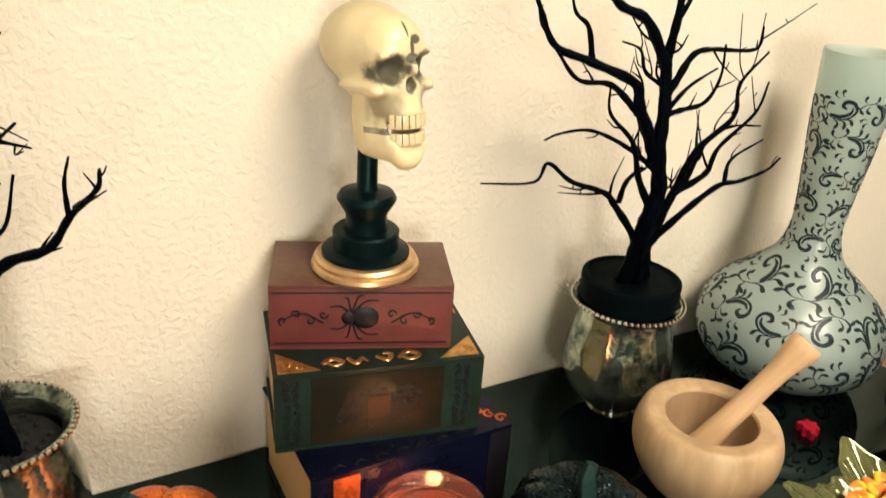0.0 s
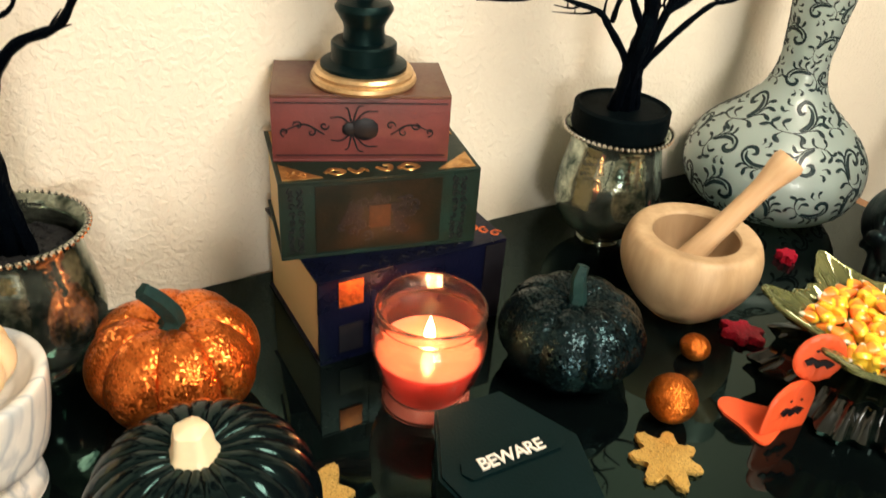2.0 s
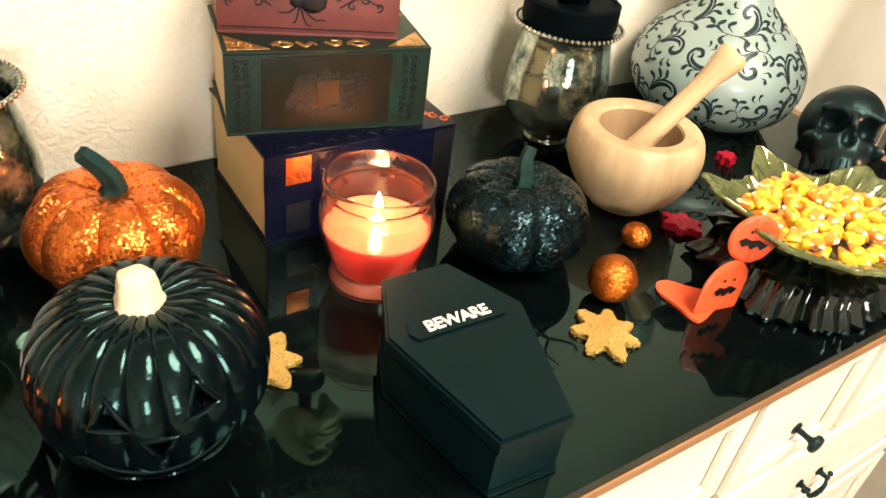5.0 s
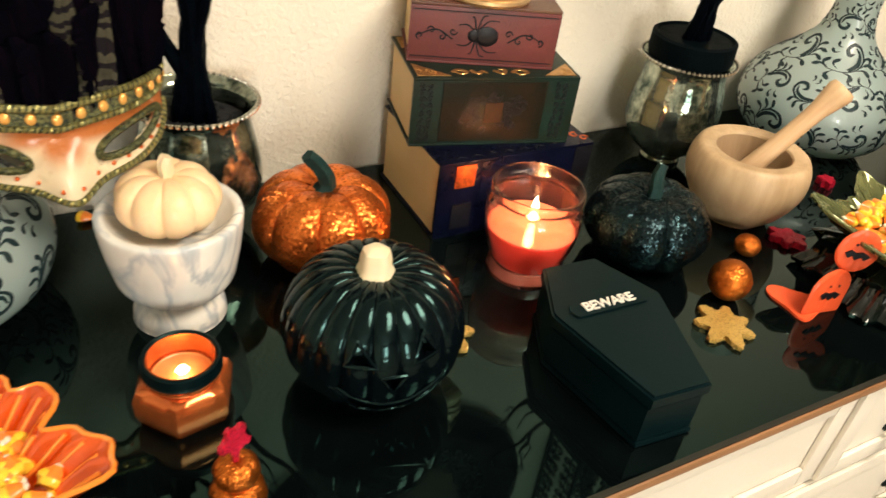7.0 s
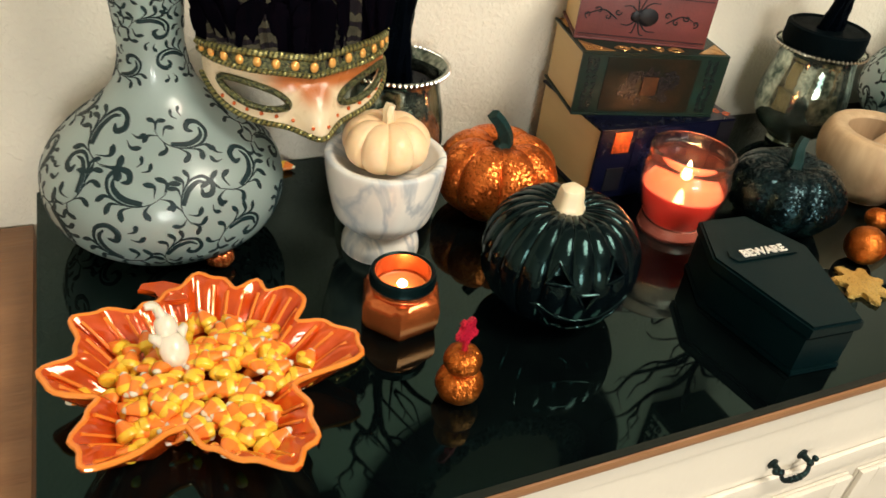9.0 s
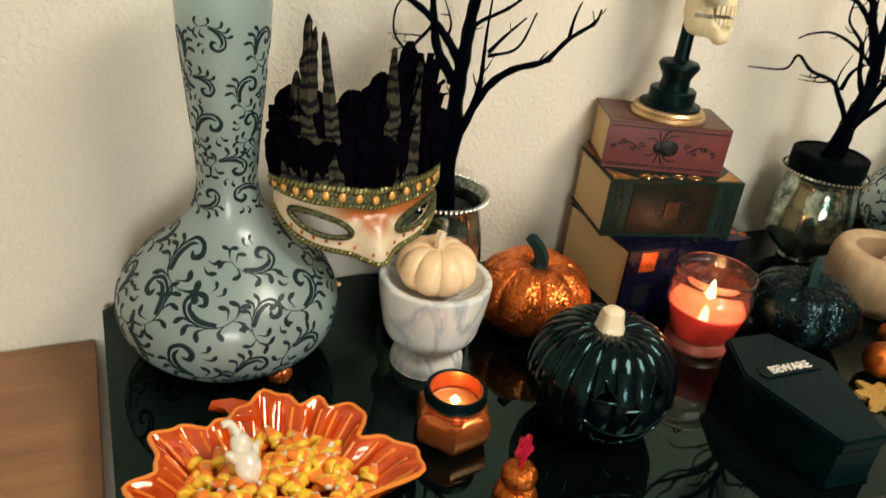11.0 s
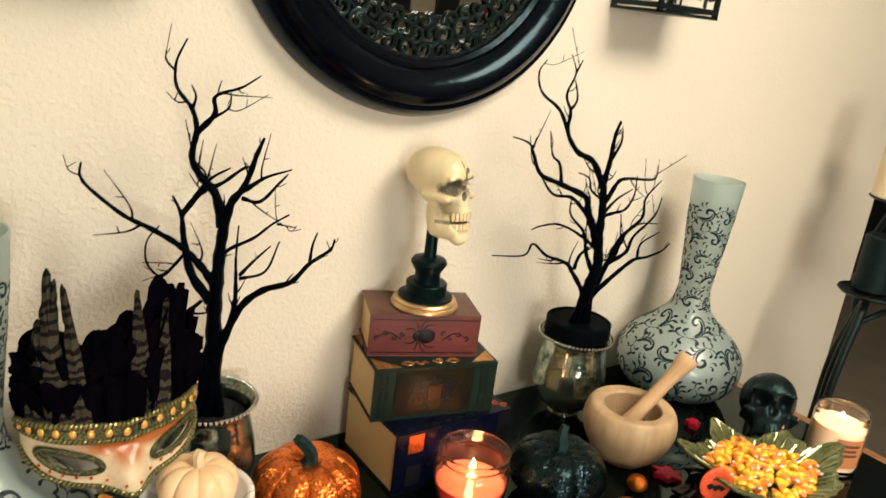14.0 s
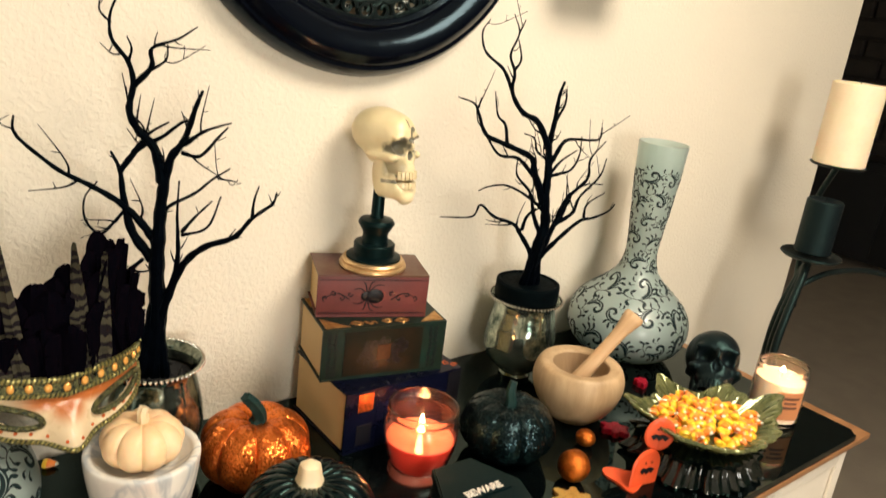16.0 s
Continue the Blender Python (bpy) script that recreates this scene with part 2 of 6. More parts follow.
# this red-orange also carries the candle's reflection on the navy box's label
COPPERP = mat("copper_print", (0.78, 0.16, 0.035), 0.30, 0.7, (0.26, 0.05, 0.015), 160, 600, 0.35)
COPPER = mat("copper_glass", (0.85, 0.23, 0.06), 0.24, 0.75, (0.52, 0.11, 0.025), 30, 200, 0.6, coat=0.3)
BLACKINK = mat("black_print", (0.004, 0.004, 0.007), 0.45, 0, None, 120, 500, spec=0.3)
WAXRED = mat("red_wax", (0.72, 0.060, 0.035), 0.38, 0, (0.62, 0.040, 0.025), 20, 150, 0.6, sss=0.35)
WAXPINK = mat("melted_pink_wax", (0.78, 0.24, 0.14), 0.12, 0, (0.70, 0.17, 0.09), 20, 120, 0.6, coat=0.5)
WAXWHITE = mat("cream_wax", (0.86, 0.74, 0.56), 0.45, 0, (0.80, 0.66, 0.46), 20, 150, 0.6, sss=0.35)
WAXBLACK = mat("black_wax", (0.003, 0.005, 0.007), 0.5, 0, (0.006, 0.008, 0.010), 40, 300, 0.6, 0.0006, 200, spec=0.25, tint=(0.5, 1.0, 0.95))
GLASS = glass("clear_glass", (0.99, 0.90, 0.87))
JARGLASS = glass("smoky_jar_glass", (0.99, 0.78, 0.71), 0.10)
PINKGLASS = glass("frosted_pink_glass", (1.0, 0.86, 0.78), 0.12)
FLAME = glow("flame", (1.0, 0.60, 0.24), 45.0)
TEXTW = mat("white_lettering", (0.85, 0.80, 0.72), 0.5, 0, None, 60, 300, 1.5)
MASKW = mat("cream_mask_enamel", (0.78, 0.66, 0.47), 0.28, 0, (0.70, 0.55, 0.34), 16, 150, 0.6, 0.0003, 120)
MASKO = mat("copper_mask_paint", (0.50, 0.20, 0.065), 0.26, 0.3, (0.38, 0.14, 0.045), 20, 150, 0.5)
# copper paint fades in over the brow and the bridge of the nose
_n, _l = MASKW.node_tree.nodes, MASKW.node_tree.links
_co, _sx = _n.new("ShaderNodeTexCoord"), _n.new("ShaderNodeSeparateXYZ")
_l.new(_co.outputs["Object"], _sx.inputs[0])


def _ramp(socket, a, b_):
    r = _n.new("ShaderNodeMapRange")
    r.interpolation_type = "SMOOTHSTEP"
    r.inputs["From Min"].default_value, r.inputs["From Max"].default_value = a, b_
    _l.new(socket, r.inputs["Value"])
    return r.outputs[0]


def _math(op, a, b_):
    q = _n.new("ShaderNodeMath")
    q.operation = op
    for k, v in enumerate((a, b_)):
        if isinstance(v, float):
            q.inputs[k].default_value = v
        else:
            _l.new(v, q.inputs[k])
    return q.outputs[0]


_brow = _math("MULTIPLY", _ramp(_sx.outputs[2], -0.036, -0.024), _ramp(_sx.outputs[0], -0.056, -0.022))
_nose = _math("MULTIPLY", _ramp(_sx.outputs[2], -0.050, -0.030), _ramp(_math("ABSOLUTE", _sx.outputs[0], 0.0), 0.022, 0.007))
_cm = _n.new("ShaderNodeMix")
_cm.data_type = "RGBA"
_l.new(_math("MAXIMUM", _brow, _nose), _cm.inputs[0])
_l.new(_n["Principled BSDF"].inputs["Base Color"].links[0].from_socket, _cm.inputs[6])
_cm.inputs[7].default_value = (0.44, 0.135, 0.035, 1)
_l.new(_cm.outputs[2], _n["Principled BSDF"].inputs["Base Color"])
MASKG = mat("blue_grey_mask_lining", (0.20, 0.24, 0.26), 0.6, 0, None, 30, 200)
BRAID = mat("black_gold_braid", (0.13, 0.13, 0.045), 0.36, 0.45, (0.003, 0.010, 0.007), 420, 900, 0.25, 0.001, 700)
CORDGOLD = mat("gold_cord", (0.34, 0.30, 0.11), 0.35, 0.65, (0.20, 0.18, 0.06), 300, 900, 0.5)
AMBER = mat("amber_gem", (0.95, 0.52, 0.14), 0.10, 0.35, (0.80, 0.36, 0.07), 60, 300, 0.6, coat=0.6)
FEATHER = mat("dark_plum_feather", (0.0008, 0.0012, 0.0025), 0.7, 0, (0.0030, 0.0018, 0.0035), 60, 700, 0.5, stretch=(4, 4, 0.4), spec=0.0)
ORANGEP = mat("orange_glass", (0.90, 0.125, 0.007), 0.06, 0.25, (0.52, 0.045, 0.003), 18, 120, 0.6, 0.0010, 55, trans=0.12, coat=0.8)
# brighter copy of the orange glass: highlights put into the colour
ORANGELIT = mat("orange_glass_lip_highlight", (1.0, 0.34, 0.05), 0.08, 0.1, (0.95, 0.24, 0.02), 30, 160, 0.6, trans=0.1, coat=0.8)
OLIVE = mat("olive_glass", (0.30, 0.31, 0.12), 0.08, 0.4, (0.09, 0.12, 0.05), 24, 160, 0.5, 0.0010, 55, trans=0.30, coat=0.5)
DARKGLASS = mat("black_green_glass", (0.002, 0.005, 0.004), 0.07, 0, None, 20, 160, 0.6, 0.0003, 50, coat=0.3)
CORN_Y = mat("yellow_candy", (0.97, 0.66, 0.055), 0.28, 0, (0.93, 0.52, 0.03), 90, 400, 0.7, sss=0.15, coat=0.25)
CORN_O = mat("orange_candy", (0.95, 0.29, 0.035), 0.28, 0, (0.92, 0.21, 0.02), 90, 400, 0.7, sss=0.15, coat=0.25)
CORN_W = mat("white_candy", (0.88, 0.78, 0.62), 0.28, 0, None, 90, 400, 1.6, sss=0.15, coat=0.25)
FELT = mat("orange_plastic", (0.80, 0.105, 0.03), 0.40, 0, (0.70, 0.08, 0.022), 30, 250, 0.7, 0.0003, 250)
LABEL = mat("kraft_label", (0.58, 0.23, 0.09), 0.6, 0, (0.50, 0.18, 0.07), 30, 300, 0.6)
LABELINK = mat("brown_label_print", (0.16, 0.06, 0.03), 0.6, 0, None, 30, 300)
MIRROR = mat("mirror_silver", (0.86, 0.87, 0.85), 0.01, 1.0, (0.84, 0.85, 0.84), 2, 20, 2.0)
DARKROOM = mat("dark_furniture", (0.012, 0.014, 0.018), 0.4, 0, (0.022, 0.022, 0.022), 8, 90, 0.7)
BRICK = mat("dark_fireplace_stone", (0.055, 0.045, 0.038), 0.85, 0, (0.030, 0.026, 0.022), 12, 90, 0.5, 0.004, 40)
PAPER_T = mat("taupe_tile", (0.24, 0.19, 0.14), 0.25, 0, None, 20, 100)
PAPER_W = mat("pale_tile", (0.72, 0.66, 0.56), 0.2, 0, None, 20, 100, 1.2)
TOY_R = mat("red_ornament", (0.55, 0.03, 0.03), 0.3)
TOY_B = mat("blue_ornament", (0.04, 0.07, 0.36), 0.3)

# the barred feathers of a pheasant
PHEASANT = mat("barred_feather", (0.075, 0.068, 0.046), 0.75, 0, (0.030, 0.028, 0.020), 60, 700, 0.5, spec=0.0)
_n, _l = PHEASANT.node_tree.nodes, PHEASANT.node_tree.links
_w, _m = _n.new("ShaderNodeTexWave"), _n.new("ShaderNodeMix")
_w.bands_direction, _m.data_type = "Z", "RGBA"
_w.inputs["Scale"].default_value, _w.inputs["Distortion"].default_value, _w.inputs["Detail"].default_value = 27, 14, 4
_co = _n.new("ShaderNodeTexCoord")
_l.new(_co.outputs["Object"], _w.inputs["Vector"])
_rg = _n.new("ShaderNodeMapRange")
_rg.inputs["From Min"].default_value, _rg.inputs["From Max"].default_value = 0.45, 0.6
_l.new(_w.outputs["Fac"], _rg.inputs["Value"])
_l.new(_rg.outputs[0], _m.inputs[0])
_m.inputs[7].default_value = (0.012, 0.010, 0.012, 1)
_l.new(_n["Principled BSDF"].inputs["Base Color"].links[0].from_socket, _m.inputs[6])
_l.new(_m.outputs[2], _n["Principled BSDF"].inputs["Base Color"])

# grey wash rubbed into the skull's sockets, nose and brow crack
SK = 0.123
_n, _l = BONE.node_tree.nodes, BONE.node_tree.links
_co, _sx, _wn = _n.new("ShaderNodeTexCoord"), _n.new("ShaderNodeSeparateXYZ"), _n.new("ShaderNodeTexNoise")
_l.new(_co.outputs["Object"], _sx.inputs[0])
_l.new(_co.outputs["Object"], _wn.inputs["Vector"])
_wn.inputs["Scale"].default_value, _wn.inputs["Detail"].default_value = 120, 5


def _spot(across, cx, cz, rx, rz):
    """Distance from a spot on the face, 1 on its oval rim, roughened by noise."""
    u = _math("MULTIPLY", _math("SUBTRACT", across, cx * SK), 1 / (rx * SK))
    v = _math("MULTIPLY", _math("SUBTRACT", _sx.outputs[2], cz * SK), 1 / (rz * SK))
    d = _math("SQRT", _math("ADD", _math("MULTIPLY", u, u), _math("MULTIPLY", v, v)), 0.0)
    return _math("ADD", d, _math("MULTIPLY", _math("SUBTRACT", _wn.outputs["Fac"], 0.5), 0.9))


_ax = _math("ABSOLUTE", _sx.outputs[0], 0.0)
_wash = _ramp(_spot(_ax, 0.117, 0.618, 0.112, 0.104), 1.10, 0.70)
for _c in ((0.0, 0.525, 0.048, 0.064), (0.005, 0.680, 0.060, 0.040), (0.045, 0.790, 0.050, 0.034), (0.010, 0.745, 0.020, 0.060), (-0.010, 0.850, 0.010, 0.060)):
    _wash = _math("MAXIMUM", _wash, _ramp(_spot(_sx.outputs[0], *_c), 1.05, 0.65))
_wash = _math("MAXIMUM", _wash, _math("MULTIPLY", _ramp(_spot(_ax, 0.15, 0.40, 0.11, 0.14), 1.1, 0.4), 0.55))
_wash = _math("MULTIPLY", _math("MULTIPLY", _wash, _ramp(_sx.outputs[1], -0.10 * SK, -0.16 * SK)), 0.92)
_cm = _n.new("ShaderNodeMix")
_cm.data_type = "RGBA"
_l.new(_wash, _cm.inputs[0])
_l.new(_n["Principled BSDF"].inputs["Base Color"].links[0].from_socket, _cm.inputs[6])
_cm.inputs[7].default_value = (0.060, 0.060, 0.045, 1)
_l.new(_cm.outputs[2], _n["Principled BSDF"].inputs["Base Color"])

# ---- builders ----
Z = 0.955  # the stone sheet's upper face


def thing(name, at, label, category, rz=0.0, group="", rx=0.0, ry=0.0):
    ob = new(name)
    ob.empty_display_size = 0.02
    ob.matrix_world = pose(*at, rx, ry, rz)
    return tagged(ob, label, category, group)


def part(name, bm, material, parent=None, label="", smooth=True, at=None, rot=(0, 0, 0)):
    """Links a bmesh as one mesh object under a thing or a part."""
    me = bpy.data.meshes.new(name)
    bmesh.ops.recalc_face_normals(bm, faces=bm.faces)
    bm.to_mesh(me)
    bm.free()
    for m in material if isinstance(material, (list, tuple)) else [material]:
        me.materials.append(m)
    if smooth:
        me.shade_smooth()
        me.set_sharp_from_angle(angle=radians(38))
    ob = new(name, me)
    if parent:
        ob.parent = parent
    if at or any(rot):
        ob.matrix_basis = pose(*(at or (0, 0, 0)), *rot)
    if label:
        ob["label"] = label
    return ob


def again(ob, m, parent=None):
    """Another piece on the same mesh."""
    o = new(ob.name.split(".")[0], ob.data)
    o.parent = parent or ob.parent
    o.matrix_basis = m
    return o


def lathe(profile, seg=64, shape=None, bm=None):
    """Turns (radius, height) pairs round z. shape(angle, radius, height) may move a point."""
    bm = bm or bmesh.new()
    rings = []
    for r, z in profile:
        if r < 1e-6:
            rings.append([bm.verts.new((0, 0, z))])
            continue
        ring = []
        for i in range(seg):
            a = 2 * math.pi * i / seg
            p = shape(a, r, z) if shape else (r * math.cos(a), r * math.sin(a), z)
            ring.append(bm.verts.new(p))
        rings.append(ring)
    for a, b in zip(rings, rings[1:]):
        for i in range(seg):
            j = (i + 1) % seg
            if len(a) == 1 and len(b) > 1:
                bm.faces.new((a[0], b[j], b[i]))
            elif len(b) == 1 and len(a) > 1:
                bm.faces.new((a[i], a[j], b[0]))
            elif len(a) > 1:
                bm.faces.new((a[i], a[j], b[j], b[i]))
    return bm


def smooth_line(pts, n=6):
    """Catmull-Rom through points of any dimension."""
    p = [Vector(q) for q in pts]
    p = [p[0] * 2 - p[1]] + p + [p[-1] * 2 - p[-2]]
    out = []
    for a, b, c, d in zip(p, p[1:], p[2:], p[3:]):
        for i in range(n):
            t = i / n
            out.append(0.5 * (2 * b + (c - a) * t + (2 * a - 5 * b + 4 * c - d) * t * t + (3 * b - a - 3 * c + d) * t ** 3))
    return out + [p[-2]]


def tube(pts, radii, seg=8, bm=None, close=True, loop=False):
    """A round rod along points, its radius given at each or at both ends."""
    bm = bm or bmesh.new()
    pts = [Vector(p) for p in pts]
    n = len(pts)
    if not isinstance(radii, (list, tuple)):
        radii = (radii, radii)
    if len(radii) == 2 and n != 2:
        radii = [radii[0] + (radii[1] - radii[0]) * i / (n - 1) for i in range(n)]
    rings, side = [], None
    for i, p in enumerate(pts):
        if loop:
            d = (pts[(i + 1) % n] - pts[i - 1]).normalized()
        else:
            d = (pts[min(i + 1, n - 1)] - pts[max(i - 1, 0)]).normalized()
        if side is None:
            side = d.orthogonal().normalized()
        side = (side - d * side.dot(d)).normalized()
        up = d.cross(side)
        rings.append([bm.verts.new(p + (side * math.cos(2 * math.pi * k / seg) + up * math.sin(2 * math.pi * k / seg)) * radii[i]) for k in range(seg)])
    pairs = list(zip(rings, rings[1:])) + ([(rings[-1], rings[0])] if loop else [])
    for a, b in pairs:
        for k in range(seg):
            bm.faces.new((a[k], a[(k + 1) % seg], b[(k + 1) % seg], b[k]))
    if close and not loop:
        bm.faces.new(rings[0][::-1])
        bm.faces.new(rings[-1])
    return bm


def box(x0, y0, z0, x1, y1, z1, bevel=0.0, bm=None, seg=2):
    own = bmesh.new()
    bmesh.ops.create_cube(own, size=1)
    for v in own.verts:
        v.co = ((x0 + x1) / 2 + v.co.x * (x1 - x0), (y0 + y1) / 2 + v.co.y * (y1 - y0), (z0 + z1) / 2 + v.co.z * (z1 - z0))
    if bevel:
        bmesh.ops.bevel(own, geom=own.edges[:], offset=bevel, segments=seg, affect="EDGES", profile=0.7)
    return join(bm, own) if bm else own


def join(bm, other, m=None):
    """Adds the faces of another bmesh, which is freed."""
    tr = m or Matrix()
    vs = [bm.verts.new(tr @ v.co) for v in other.verts]
    other.verts.index_update()
    for f in other.faces:
        nf = bm.faces.new([vs[v.index] for v in f.verts])
        nf.material_index = f.material_index
    other.free()
    return bm


def slab(outline, z0, z1, bevel=0.0, bm=None, seg=2):
    """An upright prism on a closed outline, its edges rounded."""
    own = bmesh.new()
    low = [own.verts.new((x, y, z0)) for x, y in outline]
    top = [own.verts.new((x, y, z1)) for x, y in outline]
    own.faces.new(low[::-1])
    own.faces.new(top)
    n = len(outline)
    for i in range(n):
        own.faces.new((low[i], low[(i + 1) % n], top[(i + 1) % n], top[i]))
    if bevel:
        e = [e for e in own.edges if abs(e.verts[0].co.z - e.verts[1].co.z) < 1e-6]
        bmesh.ops.bevel(own, geom=e, offset=bevel, segments=seg, affect="EDGES")
    return join(bm, own) if bm else own


def ball(r, at=(0, 0, 0), bm=None, sub=2, scale=(1, 1, 1)):
    own = bmesh.new()
    bmesh.ops.create_icosphere(own, subdivisions=sub, radius=r)
    for v in own.verts:
        v.co = Vector((v.co.x * scale[0] + at[0], v.co.y * scale[1] + at[1], v.co.z * scale[2] + at[2]))
    return join(bm, own) if bm else own


def spiral(cx, cy, r, turns, start, way=1, n=22, inner=0.12):
    """A plane scroll that winds inwards."""
    out = []
    for i in range(n + 1):
        t = i / n
        a = start + way * turns * 2 * math.pi * t
        q = r * (1 - t) + r * inner * t
        out.append((cx + q * math.cos(a), cy + q * math.sin(a)))
    return out


def ribbon(pts, w0, w1, bm, place, lift=0.0005, belly=True, drop=False):
    """A raised tapering stroke along plane points, laid on a surface by place(u, v, lift)."""
    n = len(pts)
    rows = []
    for i, (u, v) in enumerate(pts):
        a, b = pts[max(i - 1, 0)], pts[min(i + 1, n - 1)]
        du, dv = b[0] - a[0], b[1] - a[1]
        q = math.hypot(du, dv) or 1
        t = i / (n - 1)
        w = (w0 + (w1 - w0) * t) / 2
        if belly:
            w *= 0.45 + 0.9 * math.sin(math.pi * min(1, t * 0.8 + 0.12))
        if drop:
            w = w0 / 2 * (0.10 + 0.90 * (min(t, 0.74) / 0.74) ** 1.5) * math.sqrt(max(0.03, 1 - max(0.0, (t - 0.74) / 0.26) ** 2))
        nu, nv = -dv / q * w, du / q * w
        rows.append([bm.verts.new(place(u + nu * k, v + nv * k, h)) for k, h in ((-1.15, -lift), (-0.7, lift), (0.7, lift), (1.15, -lift))])
    for a, b in zip(rows, rows[1:]):
        for k in range(3):
            bm.faces.new((a[k], a[k + 1], b[k + 1], b[k]))
    return bm

# ---- the room ----


def structure(name, bm, material, label, category):
    return tagged(part(name, bm, material), label, category, kind="structure")


wall_n = structure("wall_north", box(-2.6, 0, 0, 1.44, 0.12, 2.5, 0.004), WALL, "cream hand-textured plaster wall behind the dresser", "wall")
wall_w = structure("wall_west", box(-2.72, -4.0, 0, -2.6, 0.12, 2.5), WALL, "cream plaster side wall", "wall")
bm = box(-2.6, -4.12, 0, -1.78, -4.0, 2.5)
box(-0.22, -4.12, 0, 6.6, -4.0, 2.5, bm=bm)
box(-1.78, -4.12, 0, -0.22, -4.0, 0.9, bm=bm)
box(-1.78, -4.12, 2.2, -0.22, -4.0, 2.5, bm=bm)
wall_s = structure("wall_south", bm, WALL, "cream plaster wall with a window opening", "wall")
wall_e = structure("wall_east", box(6.6, -4.12, 0, 6.72, 3.3, 2.5), WALL, "cream plaster far wall of the next room", "wall")
wall_f = structure("wall_far", box(-2.6, 3.2, 0, 6.6, 3.32, 2.5), WALL, "cream plaster wall of the next room", "wall")
wall_c = structure("wall_closing", box(-2.72, 0.12, 0, -2.6, 3.2, 2.5), WALL, "cream plaster wall of the next room", "wall")
floor = structure("floor", box(-2.8, -4.2, -0.1, 6.8, 3.4, 0), CARPET, "beige short-pile carpet floor", "floor")
ceiling = structure("ceiling", box(-2.8, -4.2, 2.5, 6.8, 3.4, 2.6), CEIL, "off-white plaster ceiling", "ceiling")
bb = box(-2.6, -0.014, 0, 1.44, -0.0005, 0.09, 0.003)
structure("baseboard", bb, WHITE, "white painted baseboard", "baseboard")
win = tagged(new("window_1"), "white framed window with clear panes", "window", kind="structure")
win.matrix_world = pose(-1.0, -4.06, 1.55)
bm = box(-0.78, -0.03, -0.65, -0.72, 0.03, 0.65)
box(0.72, -0.03, -0.65, 0.78, 0.03, 0.65, bm=bm)
box(-0.72, -0.03, 0.59, 0.72, 0.03, 0.65, bm=bm)
box(-0.72, -0.03, -0.65, 0.72, 0.03, -0.59, bm=bm)
box(-0.03, -0.03, -0.59, 0.03, 0.03, 0.59, bm=bm)
part("window_frame", bm, WHITE, win)
for x in (-0.375, 0.375):
    p = part("pane", box(x - 0.345, -0.004, -0.59, x + 0.345, 0.004, 0.59), GLASS, win)
    p.visible_shadow = False

# ceiling lamp above the dresser
lamp_t = thing("ceiling_lamp", (0.40, -1.15, 2.5), "round white flush ceiling lamp", "ceiling lamp")
part("housing", lathe([(0, 0), (0.43, 0), (0.43, -0.05), (0.415, -0.06), (0.41, -0.055), (0.41, -0.03), (0, -0.03)], 48), WHITE, lamp_t)
part("diffuser", lathe([(0, -0.05), (0.41, -0.05), (0.39, -0.07), (0, -0.075)], 48), glow("lamp_diffuser", (1.0, 0.82, 0.6), 3.0), lamp_t)

# the far side of the next room
fp = thing("fireplace", (6.05, 2.1, 0), "dark stone fireplace surround on the far wall", "fireplace")
bm = box(-0.1, -0.9, 0, 0.45, 0.9, 2.0, 0.01)
part("chimney_breast", bm, BRICK, fp)
st = part("stone", box(-0.06, -0.14, 0.006, 0.0, 0.14, 0.135, 0.012, seg=1), BRICK, fp, smooth=False, at=(-0.1, -0.74, 0.0))
for r in range(13):
    for c in range(7):
        if r or c:
            again(st, pose(-0.1 + 0.012 * ((r * 7 + c * 5) % 3 - 1), -0.9 + 0.15 * (r % 2) + 0.3 * c if c < 6 or r % 2 == 0 else 0.74, 0.147 * r))
cab = thing("dark_cabinet", (5.55, 1.25, 0), "low black cabinet standing on the carpet", "cabinet")
part("body", box(-0.2, -0.55, 0.06, 0.25, 0.55, 0.75, 0.01), DARKROOM, cab)
part("top", box(-0.22, -0.58, 0.75, 0.27, 0.58, 0.78, 0.006), DARKROOM, cab)
for x in (-0.15, 0.2):
    for y in (-0.5, 0.5):
        part("leg", box(x - 0.025, y - 0.025, 0, x + 0.025, y + 0.025, 0.06), DARKROOM, cab)
for y in (-0.275, 0.275):
    d = part("door", box(-0.215, y - 0.26, 0.1, -0.2, y + 0.26, 0.71, 0.004), DARKROOM, cab)

# what the round mirror shows on the opposite wall
art = thing("mosaic_panel", (2.35, -3.985, 1.35), "wall panel of taupe, pale and mirrored square tiles", "wall panel")
part("backing", box(-0.62, -0.015, -0.5, 0.62, 0.0, 1.0), DARKROOM, art)
ti = [part("tile", box(-0.1, 0.0, -0.1, 0.1, 0.03, 0.1, 0.006, seg=1), m, art, at=(-0.5 + 0.21 * k, 0, -0.38)) for k, m in enumerate((PAPER_T, PAPER_W, MIRROR, DARKROOM))]
for r in range(7):
    for c in range(6):
        if r or c > 3:
            again(ti[(r * 3 + c * 2 + (r * c) % 3) % 4], pose(-0.5 + 0.205 * c, 0.012 * ((r + c) % 3), -0.38 + 0.205 * r))
shelf = thing("wall_shelf", (3.4, -3.985, 1.45), "dark wall shelf with small ornaments", "shelf")
part("board", box(-0.4, 0, 0, 0.4, 0.18, 0.025, 0.003), DARKROOM, shelf)
